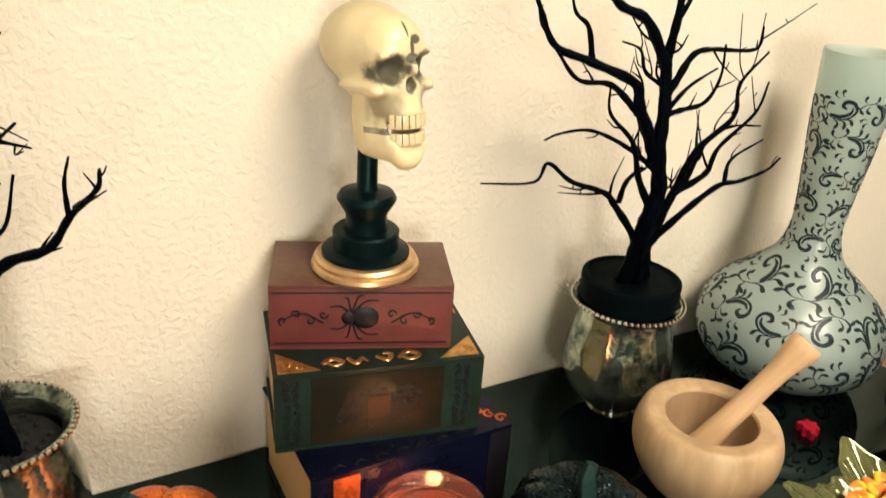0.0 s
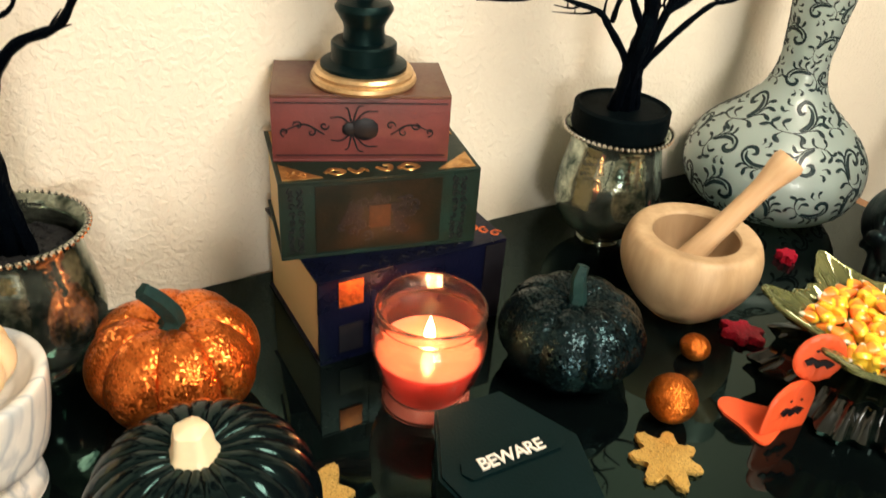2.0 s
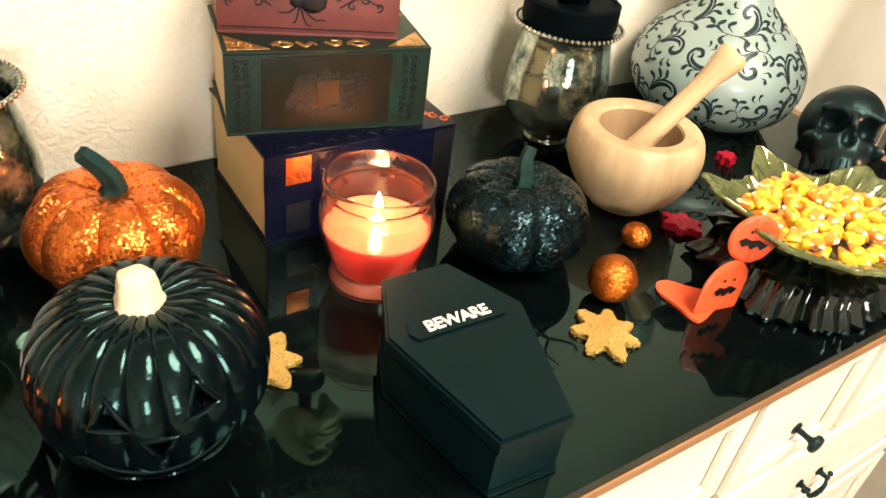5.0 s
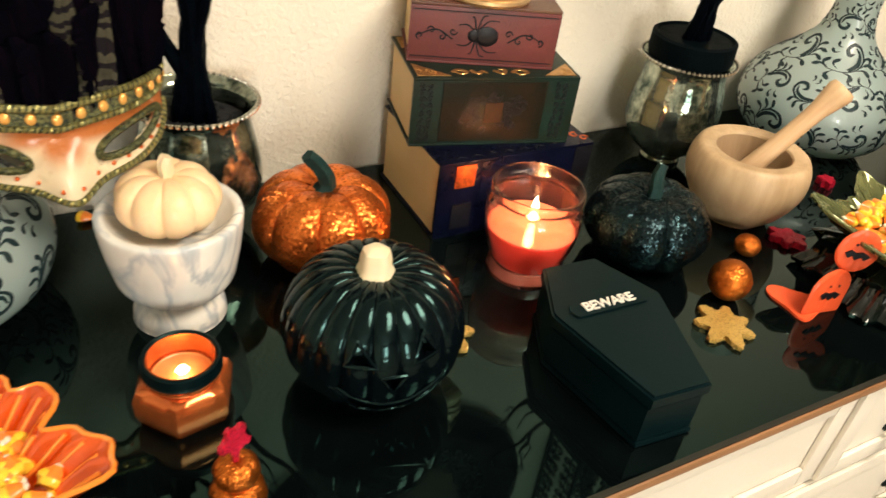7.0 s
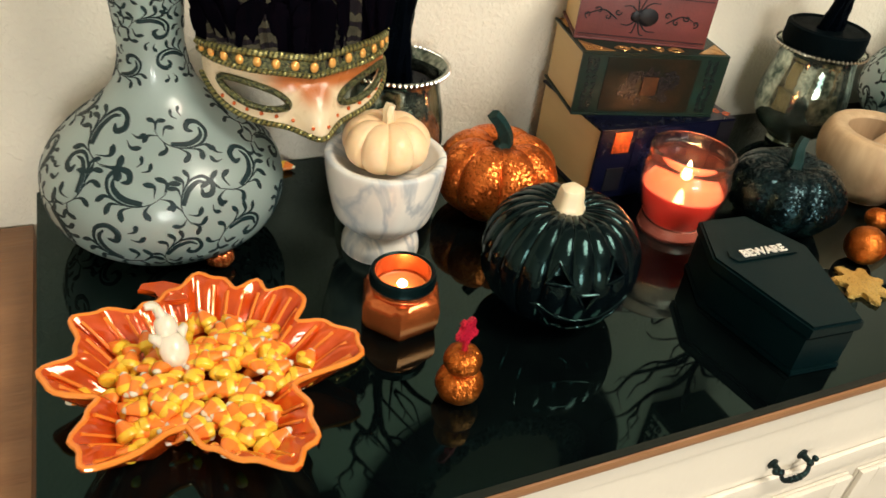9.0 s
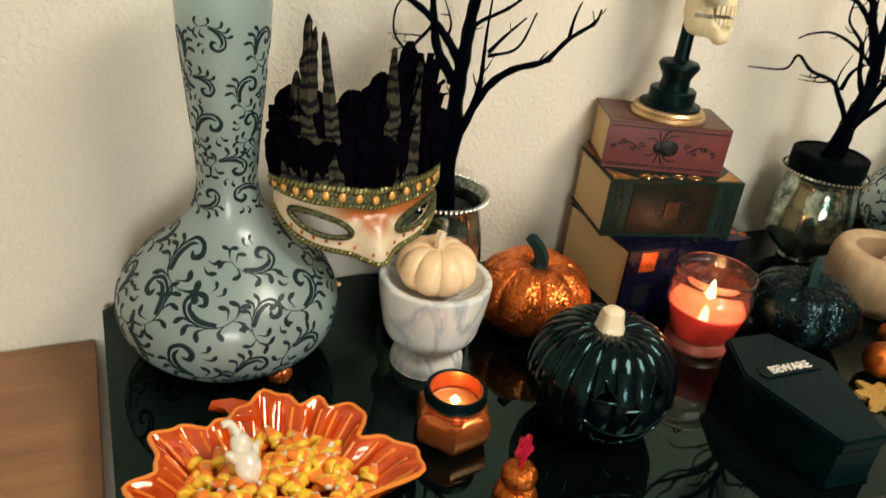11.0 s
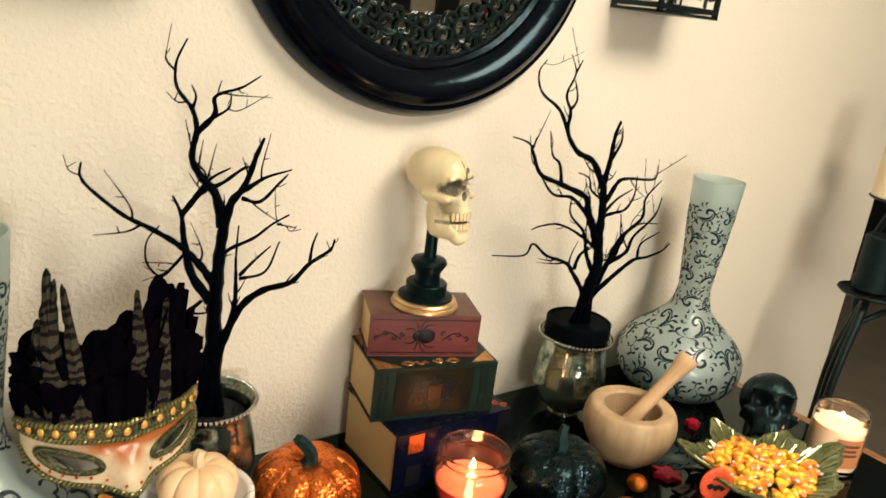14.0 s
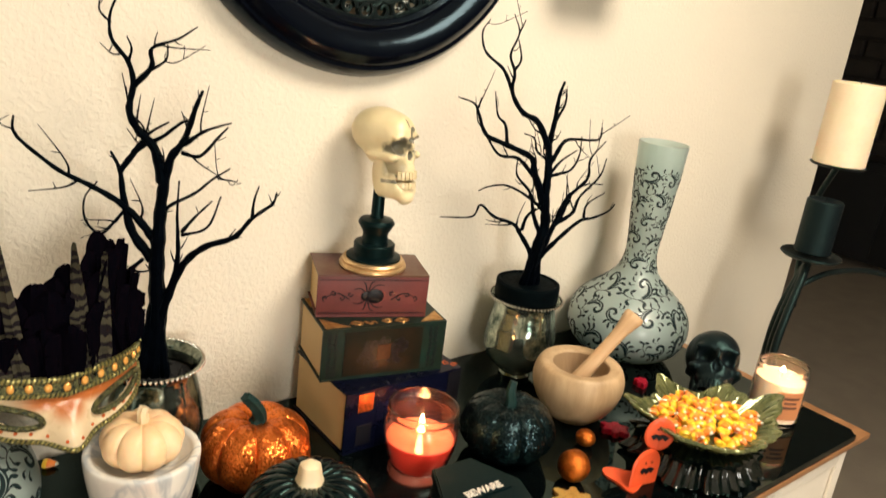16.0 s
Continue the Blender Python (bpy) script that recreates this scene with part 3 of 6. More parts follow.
for k, m in enumerate((TOY_R, TOY_B, TOY_R, TOY_B)):
    tagged(part("ornament_ball", ball(0.055, (3.15 + 0.16 * k, -3.89, 1.53)), m), "small glossy ball ornament on the shelf", "ornament", "shelf ornaments")

# ---- the dresser ----
dr = thing("dresser", (0, 0, 0), "white painted dresser with a brown stained wooden top", "dresser")
part("top", box(-0.5935, -0.4990, 0.933, 0.80, -0.002, 0.9430, 0.003), TOPWOOD, dr, "brown stained wooden top")
bm = box(-0.588, -0.476, 0.10, 0.775, -0.016, 0.933, 0.003)
part("carcass", bm, WHITE, dr)
for x in (-0.555, 0.745):
    for y in (-0.455, -0.045):
        part("leg", box(x - 0.03, y - 0.03, 0, x + 0.03, y + 0.03, 0.10, 0.004), WHITE, dr)


def drawer(x0, x1, z0, z1, knob):
    """A framed drawer front with a raised border, and a knob or a bail pull."""
    f = part("drawer_front", box(x0, -0.489, z0, x1, -0.4855, z1, 0.001), WHITE, dr, at=(0, 0.009, 0))
    w = 0.026
    bm = box(x0, -0.495, z0, x0 + w, -0.4895, z1, 0.002)
    box(x1 - w, -0.495, z0, x1, -0.4895, z1, 0.002, bm=bm)
    box(x0 + w + 0.0004, -0.495, z0, x1 - w - 0.0004, -0.4895, z0 + w, 0.002, bm=bm)
    box(x0 + w + 0.0004, -0.495, z1 - w, x1 - w - 0.0004, -0.4895, z1, 0.002, bm=bm)
    part("frame", bm, WHITE, f)
    cx, cz = (x0 + x1) / 2, (z0 + z1) / 2
    if knob:
        k = lathe([(0, 0), (0.011, 0), (0.0105, 0.003), (0.005, 0.005), (0.0048, 0.024), (0.008, 0.029), (0.0145, 0.031), (0.016, 0.035), (0.0135, 0.040), (0.006, 0.042), (0, 0.0425)], 28)
        k.transform(Matrix.Scale(0.66, 4))
        part("knob", k, IRON, f, "black iron knob", at=(cx + 0.014, -0.489, cz - 0.034), rot=(90, 0, 0))
    else:
        bm = bmesh.new()
        for s in (-1, 1):
            join(bm, lathe([(0, 0), (0.010, 0), (0.011, 0.003), (0.006, 0.006), (0.005, 0.018), (0.008, 0.021), (0.004, 0.026), (0, 0.026)], 16), pose(cx + s * 0.034, -0.489, cz + 0.004, 90, 0, 0))
            ball(0.006, (cx + s * 0.046, -0.508, cz + 0.008), bm)
        line = smooth_line([(cx - 0.034, -0.510, cz + 0.004), (cx - 0.026, -0.516, cz - 0.012), (cx, -0.518, cz - 0.017), (cx + 0.026, -0.516, cz - 0.012), (cx + 0.034, -0.510, cz + 0.004)])
        tube(line, [0.003 + 0.0022 * math.sin(math.pi * i / (len(line) - 1)) for i in range(len(line))], 10, bm)
        for s in (-1, 0, 1):
            ball(0.0062, (cx + s * 0.011, -0.518, cz - 0.015), bm, scale=(0.7, 1, 1))
        bm.transform(Matrix.Translation((cx + 0.060, -0.489, cz - 0.024)) @ Matrix.Scale(0.58, 4) @ Matrix.Translation((-cx, 0.489, -cz)))
        part("pull", bm, IRON, f, "black iron bail pull")


for x0, x1, z0, z1, k in ((-0.575, -0.315, 0.785, 0.921, 1), (-0.30, 0.300, 0.785, 0.921, 0), (0.315, 0.495, 0.770, 0.921, 1), (0.510, 0.76, 0.770, 0.921, 1),
                          (-0.575, 0.19, 0.60, 0.757, 0), (0.205, 0.76, 0.60, 0.757, 0), (-0.575, 0.19, 0.37, 0.585, 0), (0.205, 0.76, 0.37, 0.585, 0), (-0.575, 0.19, 0.13, 0.355, 0), (0.205, 0.76, 0.13, 0.355, 0)):
    drawer(x0, x1, z0, z1, k)

# lower wooden table pushed against the dresser's end
tb = thing("side_table", (-0.605, 0, 0), "brown wooden side table set against the dresser", "table")
part("top", box(-0.62, -0.50, 0.882, 0.0, -0.003, 0.909, 0.004), TOPWOOD, tb)
for x in (-0.58, -0.04):
    for y in (-0.46, -0.05):
        part("leg", box(x - 0.025, y - 0.025, 0, x + 0.025, y + 0.025, 0.882, 0.003), TOPWOOD, tb)
part("apron", box(-0.55, -0.47, 0.80, -0.07, -0.45, 0.882, 0.002), TOPWOOD, tb)

# the black stone sheet, its corners rounded
outl = []
for cx, cy, a0 in ((0.742, -0.485, -90), (0.742, -0.016, 0), (-0.582, -0.016, 90), (-0.582, -0.485, 180)):
    for i in range(7):
        a = radians(a0 + 15 * i)
        outl.append((cx + 0.012 * math.cos(a), cy + 0.012 * math.sin(a)))
sheet = tagged(part("stone_sheet", slab(outl, 0.9434, Z, 0.0046, seg=4), SHEET), "glossy black polished stone sheet lying on the dresser top", "stone sheet")

# ---- vases with scrollwork ----
VASE = [(0.0, 0.0), (0.042, 0.0), (0.056, 0.0035), (0.080, 0.013), (0.0975, 0.028), (0.1065, 0.046), (0.109, 0.063), (0.106, 0.083), (0.0965, 0.101), (0.081, 0.118), (0.0615, 0.135), (0.045, 0.151), (0.0345, 0.167), (0.0288, 0.186), (0.0277, 0.205), (0.0295, 0.234), (0.0330, 0.270), (0.0367, 0.310), (0.0400, 0.350), (0.0425, 0.392)]


def vase(at, label, turn, tall=1.0):
    v = thing("vase", at, label, "vase", turn, "scroll vases")
    v.scale = (1.0, 1.0, tall)
    line = [(p.x, p.y) for p in smooth_line([(r, z, 0) for r, z in VASE], 5)]
    line[0] = (0.0, 0.0)
    inner = [(max(r - 0.003, 0.0), max(z, 0.006)) for r, z in reversed(line) if z > 0.01]
    part("body", lathe(line + [(0.0424, 0.3940), (0.0404, 0.3940)] + inner + [(0, 0.006)], 72), FROST, v, "frosted white glass body")
    # lengths along the outer curve
    run, lens = [0.0], 0.0
    for a, b in zip(line, line[1:]):
        lens += math.hypot(b[0] - a[0], b[1] - a[1])
        run.append(lens)
    rs, zs = [p[0] for p in line], [p[1] for p in line]

    def place_at(a0, s0):
        r0 = float(np.interp(s0, run, rs))

        def place(u, w, h):
            s = s0 + w
            r, z = float(np.interp(s, run, rs)), float(np.interp(s, run, zs))
            r1, z1 = float(np.interp(s + 0.002, run, rs)), float(np.interp(s + 0.002, run, zs))
            q = math.hypot(r1 - r, z1 - z) or 1
            nr, nz = (z1 - z) / q, -(r1 - r) / q
            a = a0 + u / max(r0, 0.02)
            return ((r + nr * h) * math.cos(a), (r + nr * h) * math.sin(a), z + nz * h)
        return place

    rnd = random.Random(int(turn * 10) + 5)
    bm = bmesh.new()

    def motif(a0, s0, k, flip, tilt):
        pl = place_at(a0, s0)
        c, s = math.cos(tilt), math.sin(tilt)

        def t(pts):
            return [((x * c - y * s) * k * flip, (x * s + y * c) * k) for x, y in pts]
        w = 0.0046 * k
        # a stem that curls into a round head, with drop-shaped leaves fanned along its outer side
        head = [(p.x, p.y) for p in smooth_line([(-0.006, -0.026, 0), (-0.013, -0.014, 0), (-0.013, 0.000, 0), (-0.006, 0.012, 0), (0.006, 0.016, 0), (0.014, 0.009, 0), (0.012, 0.000, 0), (0.005, -0.001, 0), (0.004, 0.005, 0)], 4)]
        ribbon(t(head), w * 1.2, w, bm, pl, drop=True)
        ribbon(t([(p.x, p.y) for p in smooth_line([(-0.012, -0.010, 0), (-0.008, 0.003, 0), (0.001, 0.011, 0), (0.009, 0.010, 0)], 4)]), w * 1.0, w * 0.5, bm, pl)
        for x0, y0, x1, y1, b_ in ((-0.014, -0.004, -0.026, 0.004, 0.35), (-0.013, 0.002, -0.021, 0.015, 0.35), (-0.010, 0.008, -0.012, 0.022, 0.3),
                                   (-0.012, -0.016, -0.025, -0.014, 0.3), (-0.009, -0.022, -0.020, -0.029, -0.3), (-0.006, -0.025, 0.007, -0.020, 0.4),
                                   (-0.006, -0.026, 0.000, -0.038, -0.35), (-0.008, -0.018, 0.003, -0.011, 0.4)):
            mid = ((x0 + x1) / 2 + (y1 - y0) * b_, (y0 + y1) / 2 - (x1 - x0) * b_)
            ribbon(t([(p.x, p.y) for p in smooth_line([(x0, y0, 0), (*mid, 0), (x1, y1, 0)], 5)]), w * 1.0, w, bm, pl, drop=True)
        for x0, y0, x1, y1 in ((0.012, -0.010, 0.019, -0.018), (0.016, -0.006, 0.025, -0.009)):
            mid = ((x0 + x1) / 2 + (y1 - y0) * 0.3, (y0 + y1) / 2 - (x1 - x0) * 0.3)
            ribbon(t([(p.x, p.y) for p in smooth_line([(x0, y0, 0), (*mid, 0), (x1, y1, 0)], 4)]), w * 0.9, w, bm, pl, drop=True)

    s = 0.078
    row = 0
    while s < lens - 0.043:
        r = float(np.interp(s, run, rs))
        k = 0.74 if r < 0.05 else 1.06
        step = 0.045 * k
        n = max(4, int(round(2 * math.pi * r / (step * 1.14))))
        for i in range(n):
            motif(2 * math.pi * (i + 0.5 * (row % 2) + rnd.uniform(-0.12, 0.12)) / n, s + rnd.uniform(-0.006, 0.006), k * rnd.uniform(0.85, 1.15), rnd.choice((-1, 1)), rnd.uniform(-2.2, 2.2))
        s += 0.051 * k
        row += 1
    part("scrollwork", bm, SCROLL, v, "raised black scroll pattern")
    return v


vase((-0.4715, -0.1125, Z), "tall frosted glass vase with black scrollwork, beside the feathered mask", 15, 0.97)
vase((0.6175, -0.1130, Z), "tall frosted glass vase with black scrollwork, near the black skull", 140)

# ---- boxes made like books ----


def book_box(name, corner, turn, w, d, h, cover, label):
    """A box made as a thick book: spine to the front, page block at the sides, boards above and below."""
    b = thing(name, (*corner, h[0]), label, "book box", turn, "stacked book boxes")
    t, hh = 0.0028, h[1] - h[0]
    part("lower_board", box(0, 0, 0, w, d, t, 0.0008), cover[0], b)
    part("lid", box(0, 0, hh - t, w, d, hh, 0.0008), cover[1], b)
    part("spine", box(0, 0.0002, t + 0.0002, w, 0.004, hh - t - 0.0002, 0.0008), cover[2], b)
    part("page_block", box(0.003, 0.0045, t + 0.0002, w - 0.003, d - 0.003, hh - t - 0.0002), CREAM, b, "gold-toned page edges")
    return b, hh


blue, bh = book_box("blue_book_box", (-0.016, -0.166), -0.6, 0.188, 0.140, (Z, 1.045), (BLUEB, BLUEB, BLUEB), "navy book-shaped box with copper trim, lowest of the stack")
green, gh = book_box("green_book_box", (-0.0315, -0.1215), -12.6, 0.176, 0.108, (1.0452, 1.120), (GREENB, GREENB, GREENB), "dark green book-shaped box with gold corners and bronze spine")
red, rh = book_box("red_book_box", (-0.0215, -0.0815), -21.6, 0.151, 0.085, (1.1202, 1.1810), (REDB, REDTOP, REDB), "oxblood book-shaped box with a black spider on its spine")


def on_front(y=-0.0001):
    return lambda u, v, h: (u, y - h, v)


def on_top(z):
    return lambda u, v, h: (u, v, z + h)


# navy box: a copper label, dark bands and a fan at the corner
# upper plate's colour imitates the candle's reflection; the lower plate is black
part("label_plate", box(0.018, -0.0012, bh - 0.030, 0.041, 0.0, bh - 0.004, 0.0003), COPPERP, blue, "copper label with the candle's reflection put into its red-orange")
part("label_plate", box(0.018, -0.0012, 0.010, 0.041, 0.0, 0.040, 0.0003), BLACKINK, blue)
for x in (0.048, 0.165):
    part("band", box(x, -0.0009, 0.003, x + 0.022, 0.0, bh - 0.003, 0.0003), BLACKINK if x > 0.1 else BLUEB, blue)
bm = bmesh.new()
for k in range(5):
    ribbon(spiral(0.183 - 0.007 * k, 0.012 + 0.009 * k, 0.006, 1.2, k, 1, 14), 0.003, 0.0012, bm, on_top(bh))
part("corner_ornament", bm, COPPERP, blue, "copper corner scrolls")
bm = bmesh.new()
for k in range(7):
    ribbon([(p.x, p.y) for p in smooth_line([(0.02 + k * 0.019, 0.006, 0), (0.026 + k * 0.019, 0.011, 0), (0.032 + k * 0.019, 0.007, 0)], 4)], 0.0022, 0.001, bm, on_top(bh))
part("lid_trim", bm, BLACKINK, blue)

# green box: gold corners, gold strokes, bronze panel with tracery
for x, y, sx, sy in ((0.004, 0.004, 1, 1), (0.172, 0.004, -1, 1), (0.004, 0.104, 1, -1), (0.172, 0.104, -1, -1)):
    bm = bmesh.new()
    tri = [(x, y), (x + sx * 0.034, y), (x, y + sy * 0.030)]
    slab(tri if sx * sy > 0 else tri[::-1], gh + 0.0002, gh + 0.0008, 0.0, bm)
    rnd = random.Random(int(x * 1e4 + y * 1e3))
    for k in range(9):
        u, v = rnd.uniform(0.003, 0.022), rnd.uniform(0.003, 0.018)
        if u / 0.034 + v / 0.03 < 0.85:
            ribbon(spiral(x + sx * u, y + sy * v, 0.0035, 1.1, k, 1, 10), 0.0015, 0.0007, bm, on_top(gh + 0.0008))
    part("gold_corner", bm, GOLD, green, "antique gold filigree corner")
bm = bmesh.new()
for x0, pts in ((0.040, [(0, 0.012), (0.008, 0.019), (0.017, 0.014), (0.010, 0.009), (0.002, 0.016)]), (0.062, [(0, 0.018), (0.006, 0.010), (0.012, 0.016), (0.016, 0.010)]),
                (0.086, [(0, 0.017), (0.008, 0.010), (0.013, 0.018), (0.006, 0.020)]), (0.103, [(0, 0.011), (0.010, 0.019), (0.019, 0.013), (0.010, 0.008), (0.003, 0.014)])):
    ribbon([(p.x + x0, p.y) for p in smooth_line([(*q, 0) for q in pts], 6)], 0.0046, 0.0024, bm, on_top(gh + 0.0002))
part("gold_flourish", bm, GOLD, green, "gold flourish strokes")
part("spine_panel", box(0.030, -0.0008, 0.006, 0.141, 0.0, gh - 0.005, 0.0003), BROWNB, green, "bronze brown spine panel")
rnd = random.Random(4)
for k in range(46):
    a = rnd.uniform(0, 2 * math.pi)
    q = rnd.uniform(0.45, 1.0)
    u, v = 0.0855 + 0.036 * q * math.cos(a), gh / 2 + 0.021 * q * math.sin(a)
    part("tracery_scroll", ribbon(spiral(u, v, rnd.uniform(0.003, 0.0060), 1.1, rnd.uniform(0, 6), rnd.choice((-1, 1)), 10), 0.0030, 0.0012, bmesh.new(), on_front(-0.0009)), BLACKINK, green)
part("medallion", box(0.076, -0.0024, gh / 2 - 0.011, 0.095, -0.001, gh / 2 + 0.011, 0.0006), mat("rust_medallion", (0.06, 0.024, 0.010), 0.4, 0, (0.025, 0.012, 0.007), 90, 400, spec=0.12), green, "copper medallion")
for x0 in (0.006, 0.150):
    for k in range(9):
        for e in (0, 1):
            part("band_scroll", ribbon(spiral(x0 + 0.004 + 0.008 * e, 0.008 + k * 0.0073, 0.0034, 1.1, k + e, 1, 10), 0.0016, 0.0008, bmesh.new(), on_front(0.0)), BLACKINK, green)

# red box: spider and side scrolls
bm = bmesh.new()
c = rh / 2
join(bm, ball(0.0105, (0.078, -0.0002, c), scale=(1.15, 0.18, 1.0)))
join(bm, ball(0.0062, (0.0645, -0.0002, c), scale=(1, 0.25, 1)))
for s in (-1, 1):
    for k, (ex, ez) in enumerate(((-0.018, 0.010), (-0.006, 0.019), (0.010, 0.021), (0.022, 0.016))):
        line = [(p.x, p.y) for p in smooth_line([(0.067, c + s * 0.003, 0), (0.067 + ex * 0.5, c + s * (ez * 0.75 + 0.003), 0), (0.067 + ex, c + s * ez, 0)], 5)]
        ribbon(line, 0.0020, 0.0008, bm, on_front(0.0), belly=False)
part("spider_print", bm, BLACKINK, red, "black spider ornament")
for s in (-1, 1):
    bm = bmesh.new()
    for k in range(4):
        ribbon(spiral(0.072 + s * (0.028 + 0.011 * k), c + 0.003 * (-1) ** k, 0.0042, 1.1, 1.5 * k, s, 12), 0.0015, 0.0007, bm, on_front(0.0))
    line = [(p.x, p.y) for p in smooth_line([(0.072 + s * 0.028, c - 0.005, 0), (0.072 + s * 0.045, c + 0.004, 0), (0.072 + s * 0.064, c - 0.003, 0)], 6)]
    ribbon(line, 0.0015, 0.0008, bm, on_front(0.0))
    part("side_scroll", bm, BLACKINK, red)
part("trim_line", box(0.003, -0.0006, 0.006, 0.148, 0.0, 0.0068), BLACKINK, red)
part("trim_line", box(0.003, -0.0006, rh - 0.0075, 0.148, 0.0, rh - 0.0067), BLACKINK, red)

# ---- skulls ----


def skull_mesh():
    """One closed mesh over blended and cut ellipsoids, skinned on a lattice; unit height, face towards -y, chin at z = 0."""
    step = 0.0125
    lo = np.array((-0.34, -0.46, -0.04))
    n = np.ceil((np.array((0.34, 0.46, 1.04)) - lo) / step).astype(int) + 1
    gx, gy, gz = np.meshgrid(*[lo[k] + step * np.arange(n[k]) for k in range(3)], indexing="ij")
    p = np.stack((gx, gy, gz), -1).reshape(-1, 3)
    side = p.copy()
    side[:, 0] = np.abs(side[:, 0])

    def ell(q, c, r):
        q = q - np.array(c)
        k0, k1 = np.linalg.norm(q / r, axis=1), np.linalg.norm(q / np.square(r), axis=1) + 1e-9
        return k0 * (k0 - 1) / k1

    def smin(a, b, k):
        h = np.clip(0.5 + 0.5 * (b - a) / k, 0, 1)
        return b + (a - b) * h - k * h * (1 - h)

    f = ell(p, (0, 0.060, 0.735), (0.262, 0.350, 0.262))
    for q, c, r, k in ((p, (0, -0.170, 0.720), (0.212, 0.170, 0.200), 0.08), (p, (0, -0.195, 0.500), (0.188, 0.155, 0.240), 0.06), (p, (0, -0.010, 0.520), (0.205, 0.220, 0.150), 0.06),
                       (side, (0.108, -0.292, 0.706), (0.108, 0.028, 0.022), 0.05), (side, (0.200, -0.225, 0.500), (0.055, 0.090, 0.045), 0.04),
                       (side, (0.222, -0.080, 0.510), (0.032, 0.170, 0.028), 0.04), (p, (0, -0.352, 0.615), (0.030, 0.040, 0.070), 0.03),
                       (p, (0, -0.252, 0.365), (0.132, 0.122, 0.085), 0.04)):
        f = smin(f, ell(q, c, r), k)
    jaw = ell(p, (0, -0.290, 0.072), (0.112, 0.078, 0.085))
    for q, c, r, k in ((side, (0.120, -0.180, 0.140), (0.042, 0.160, 0.085), 0.06), (side, (0.165, -0.060, 0.310), (0.032, 0.095, 0.220), 0.07), (side, (0.135, -0.150, 0.235), (0.030, 0.130, 0.110), 0.04), (p, (0, -0.272, 0.160), (0.116, 0.090, 0.055), 0.03)):
        jaw = smin(jaw, ell(q, c, r), k)
    gap = ell(p, (0, -0.350, 0.250), (0.170, 0.150, 0.016))
    f = smin(-smin(-f, gap, 0.012), -smin(-jaw, gap, 0.012), 0.012)
    for q, c, r in ((side, (0.117, -0.390, 0.615), (0.094, 0.200, 0.086)), (p, (0, -0.400, 0.520), (0.050, 0.110, 0.068)), (side, (0.350, -0.150, 0.625), (0.115, 0.170, 0.125)), (side, (0.275, -0.230, 0.345), (0.085, 0.150, 0.085))):
        f = -smin(-f, ell(q, c, r), 0.020)
    f = f.reshape(n)
    # one point in each lattice cell that the surface crosses, at the mean of its crossings
    total, count = np.zeros(tuple(n - 1) + (3,)), np.zeros(tuple(n - 1))
    faces, cut = [], {}
    for ax in range(3):
        a = [slice(None)] * 3
        b = [slice(None)] * 3
        a[ax], b[ax] = slice(0, -1), slice(1, None)
        fa, fb = f[tuple(a)], f[tuple(b)]
        idx = np.argwhere((fa < 0) != (fb < 0))
        t = fa[tuple(idx.T)] / (fa[tuple(idx.T)] - fb[tuple(idx.T)])
        at = idx.astype(float)
        at[:, ax] += t
        u, v = (ax + 1) % 3, (ax + 2) % 3
        ring = []
        for du, dv in ((-1, -1), (0, -1), (0, 0), (-1, 0)):
            c = idx.copy()
            c[:, u] += du
            c[:, v] += dv
            c = np.clip(c, 0, n - 2)
            np.add.at(total, tuple(c.T), at)
            np.add.at(count, tuple(c.T), 1)
            ring.append(c)
        cut[ax] = (ring, fa[tuple(idx.T)] < 0)
    bm = bmesh.new()
    made = {}
    for c in np.argwhere(count > 0):
        key = tuple(c)
        made[key] = bm.verts.new(lo + step * total[key] / count[key])
    for ring, inward in cut.values():
        for k in range(len(inward)):
            vs = [made[tuple(r[k])] for r in ring]
            if len(set(vs)) == 4:
                bm.faces.new(vs if inward[k] else vs[::-1])
    bmesh.ops.smooth_vert(bm, verts=bm.verts, factor=0.5, use_axis_x=True, use_axis_y=True, use_axis_z=True)
    # faces of the slit between the jaws get the mottled grey slot
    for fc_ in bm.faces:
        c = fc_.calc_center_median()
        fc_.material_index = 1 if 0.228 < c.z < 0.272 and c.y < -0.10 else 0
    for z0, hh, reach in ((0.312, 0.086, 0.132), (0.203, 0.070, 0.124)):
        for k in range(-4, 5):
            a = k * 0.30
            own = box(-0.0185, -0.016, -hh / 2, 0.0185, 0.014, hh / 2, 0.008, seg=2)
            for t in own.faces:
                t.material_index = 2
            join(bm, own, pose(reach * math.sin(a), -0.250 - reach * math.cos(a), z0, 0, 0, math.degrees(a) * 0.9))
    return bm


bm_s = skull_mesh()
bm_b = bm_s.copy()
bm_s.transform(Matrix.Scale(SK, 4))
skull = part("bone_skull", bm_s, (BONE, GREYBONE, TOOTH), at=(0.0735, -0.0760, 1.2745), rot=(-5, 0, 17))
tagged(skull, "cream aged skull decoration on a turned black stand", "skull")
bm_b.transform(Matrix.Rotation(radians(-42), 4, "X") @ Matrix.Scale(0.163, 4))
low = min(v.co.z for v in bm_b.verts)
bsk = part("black_skull", bm_b, (BSKULL, BSKULL, BSKULL), at=(0.550, -0.343, Z - low), rot=(0, 0, -54))
tagged(bsk, "black wax skull decoration on the stone sheet", "skull")

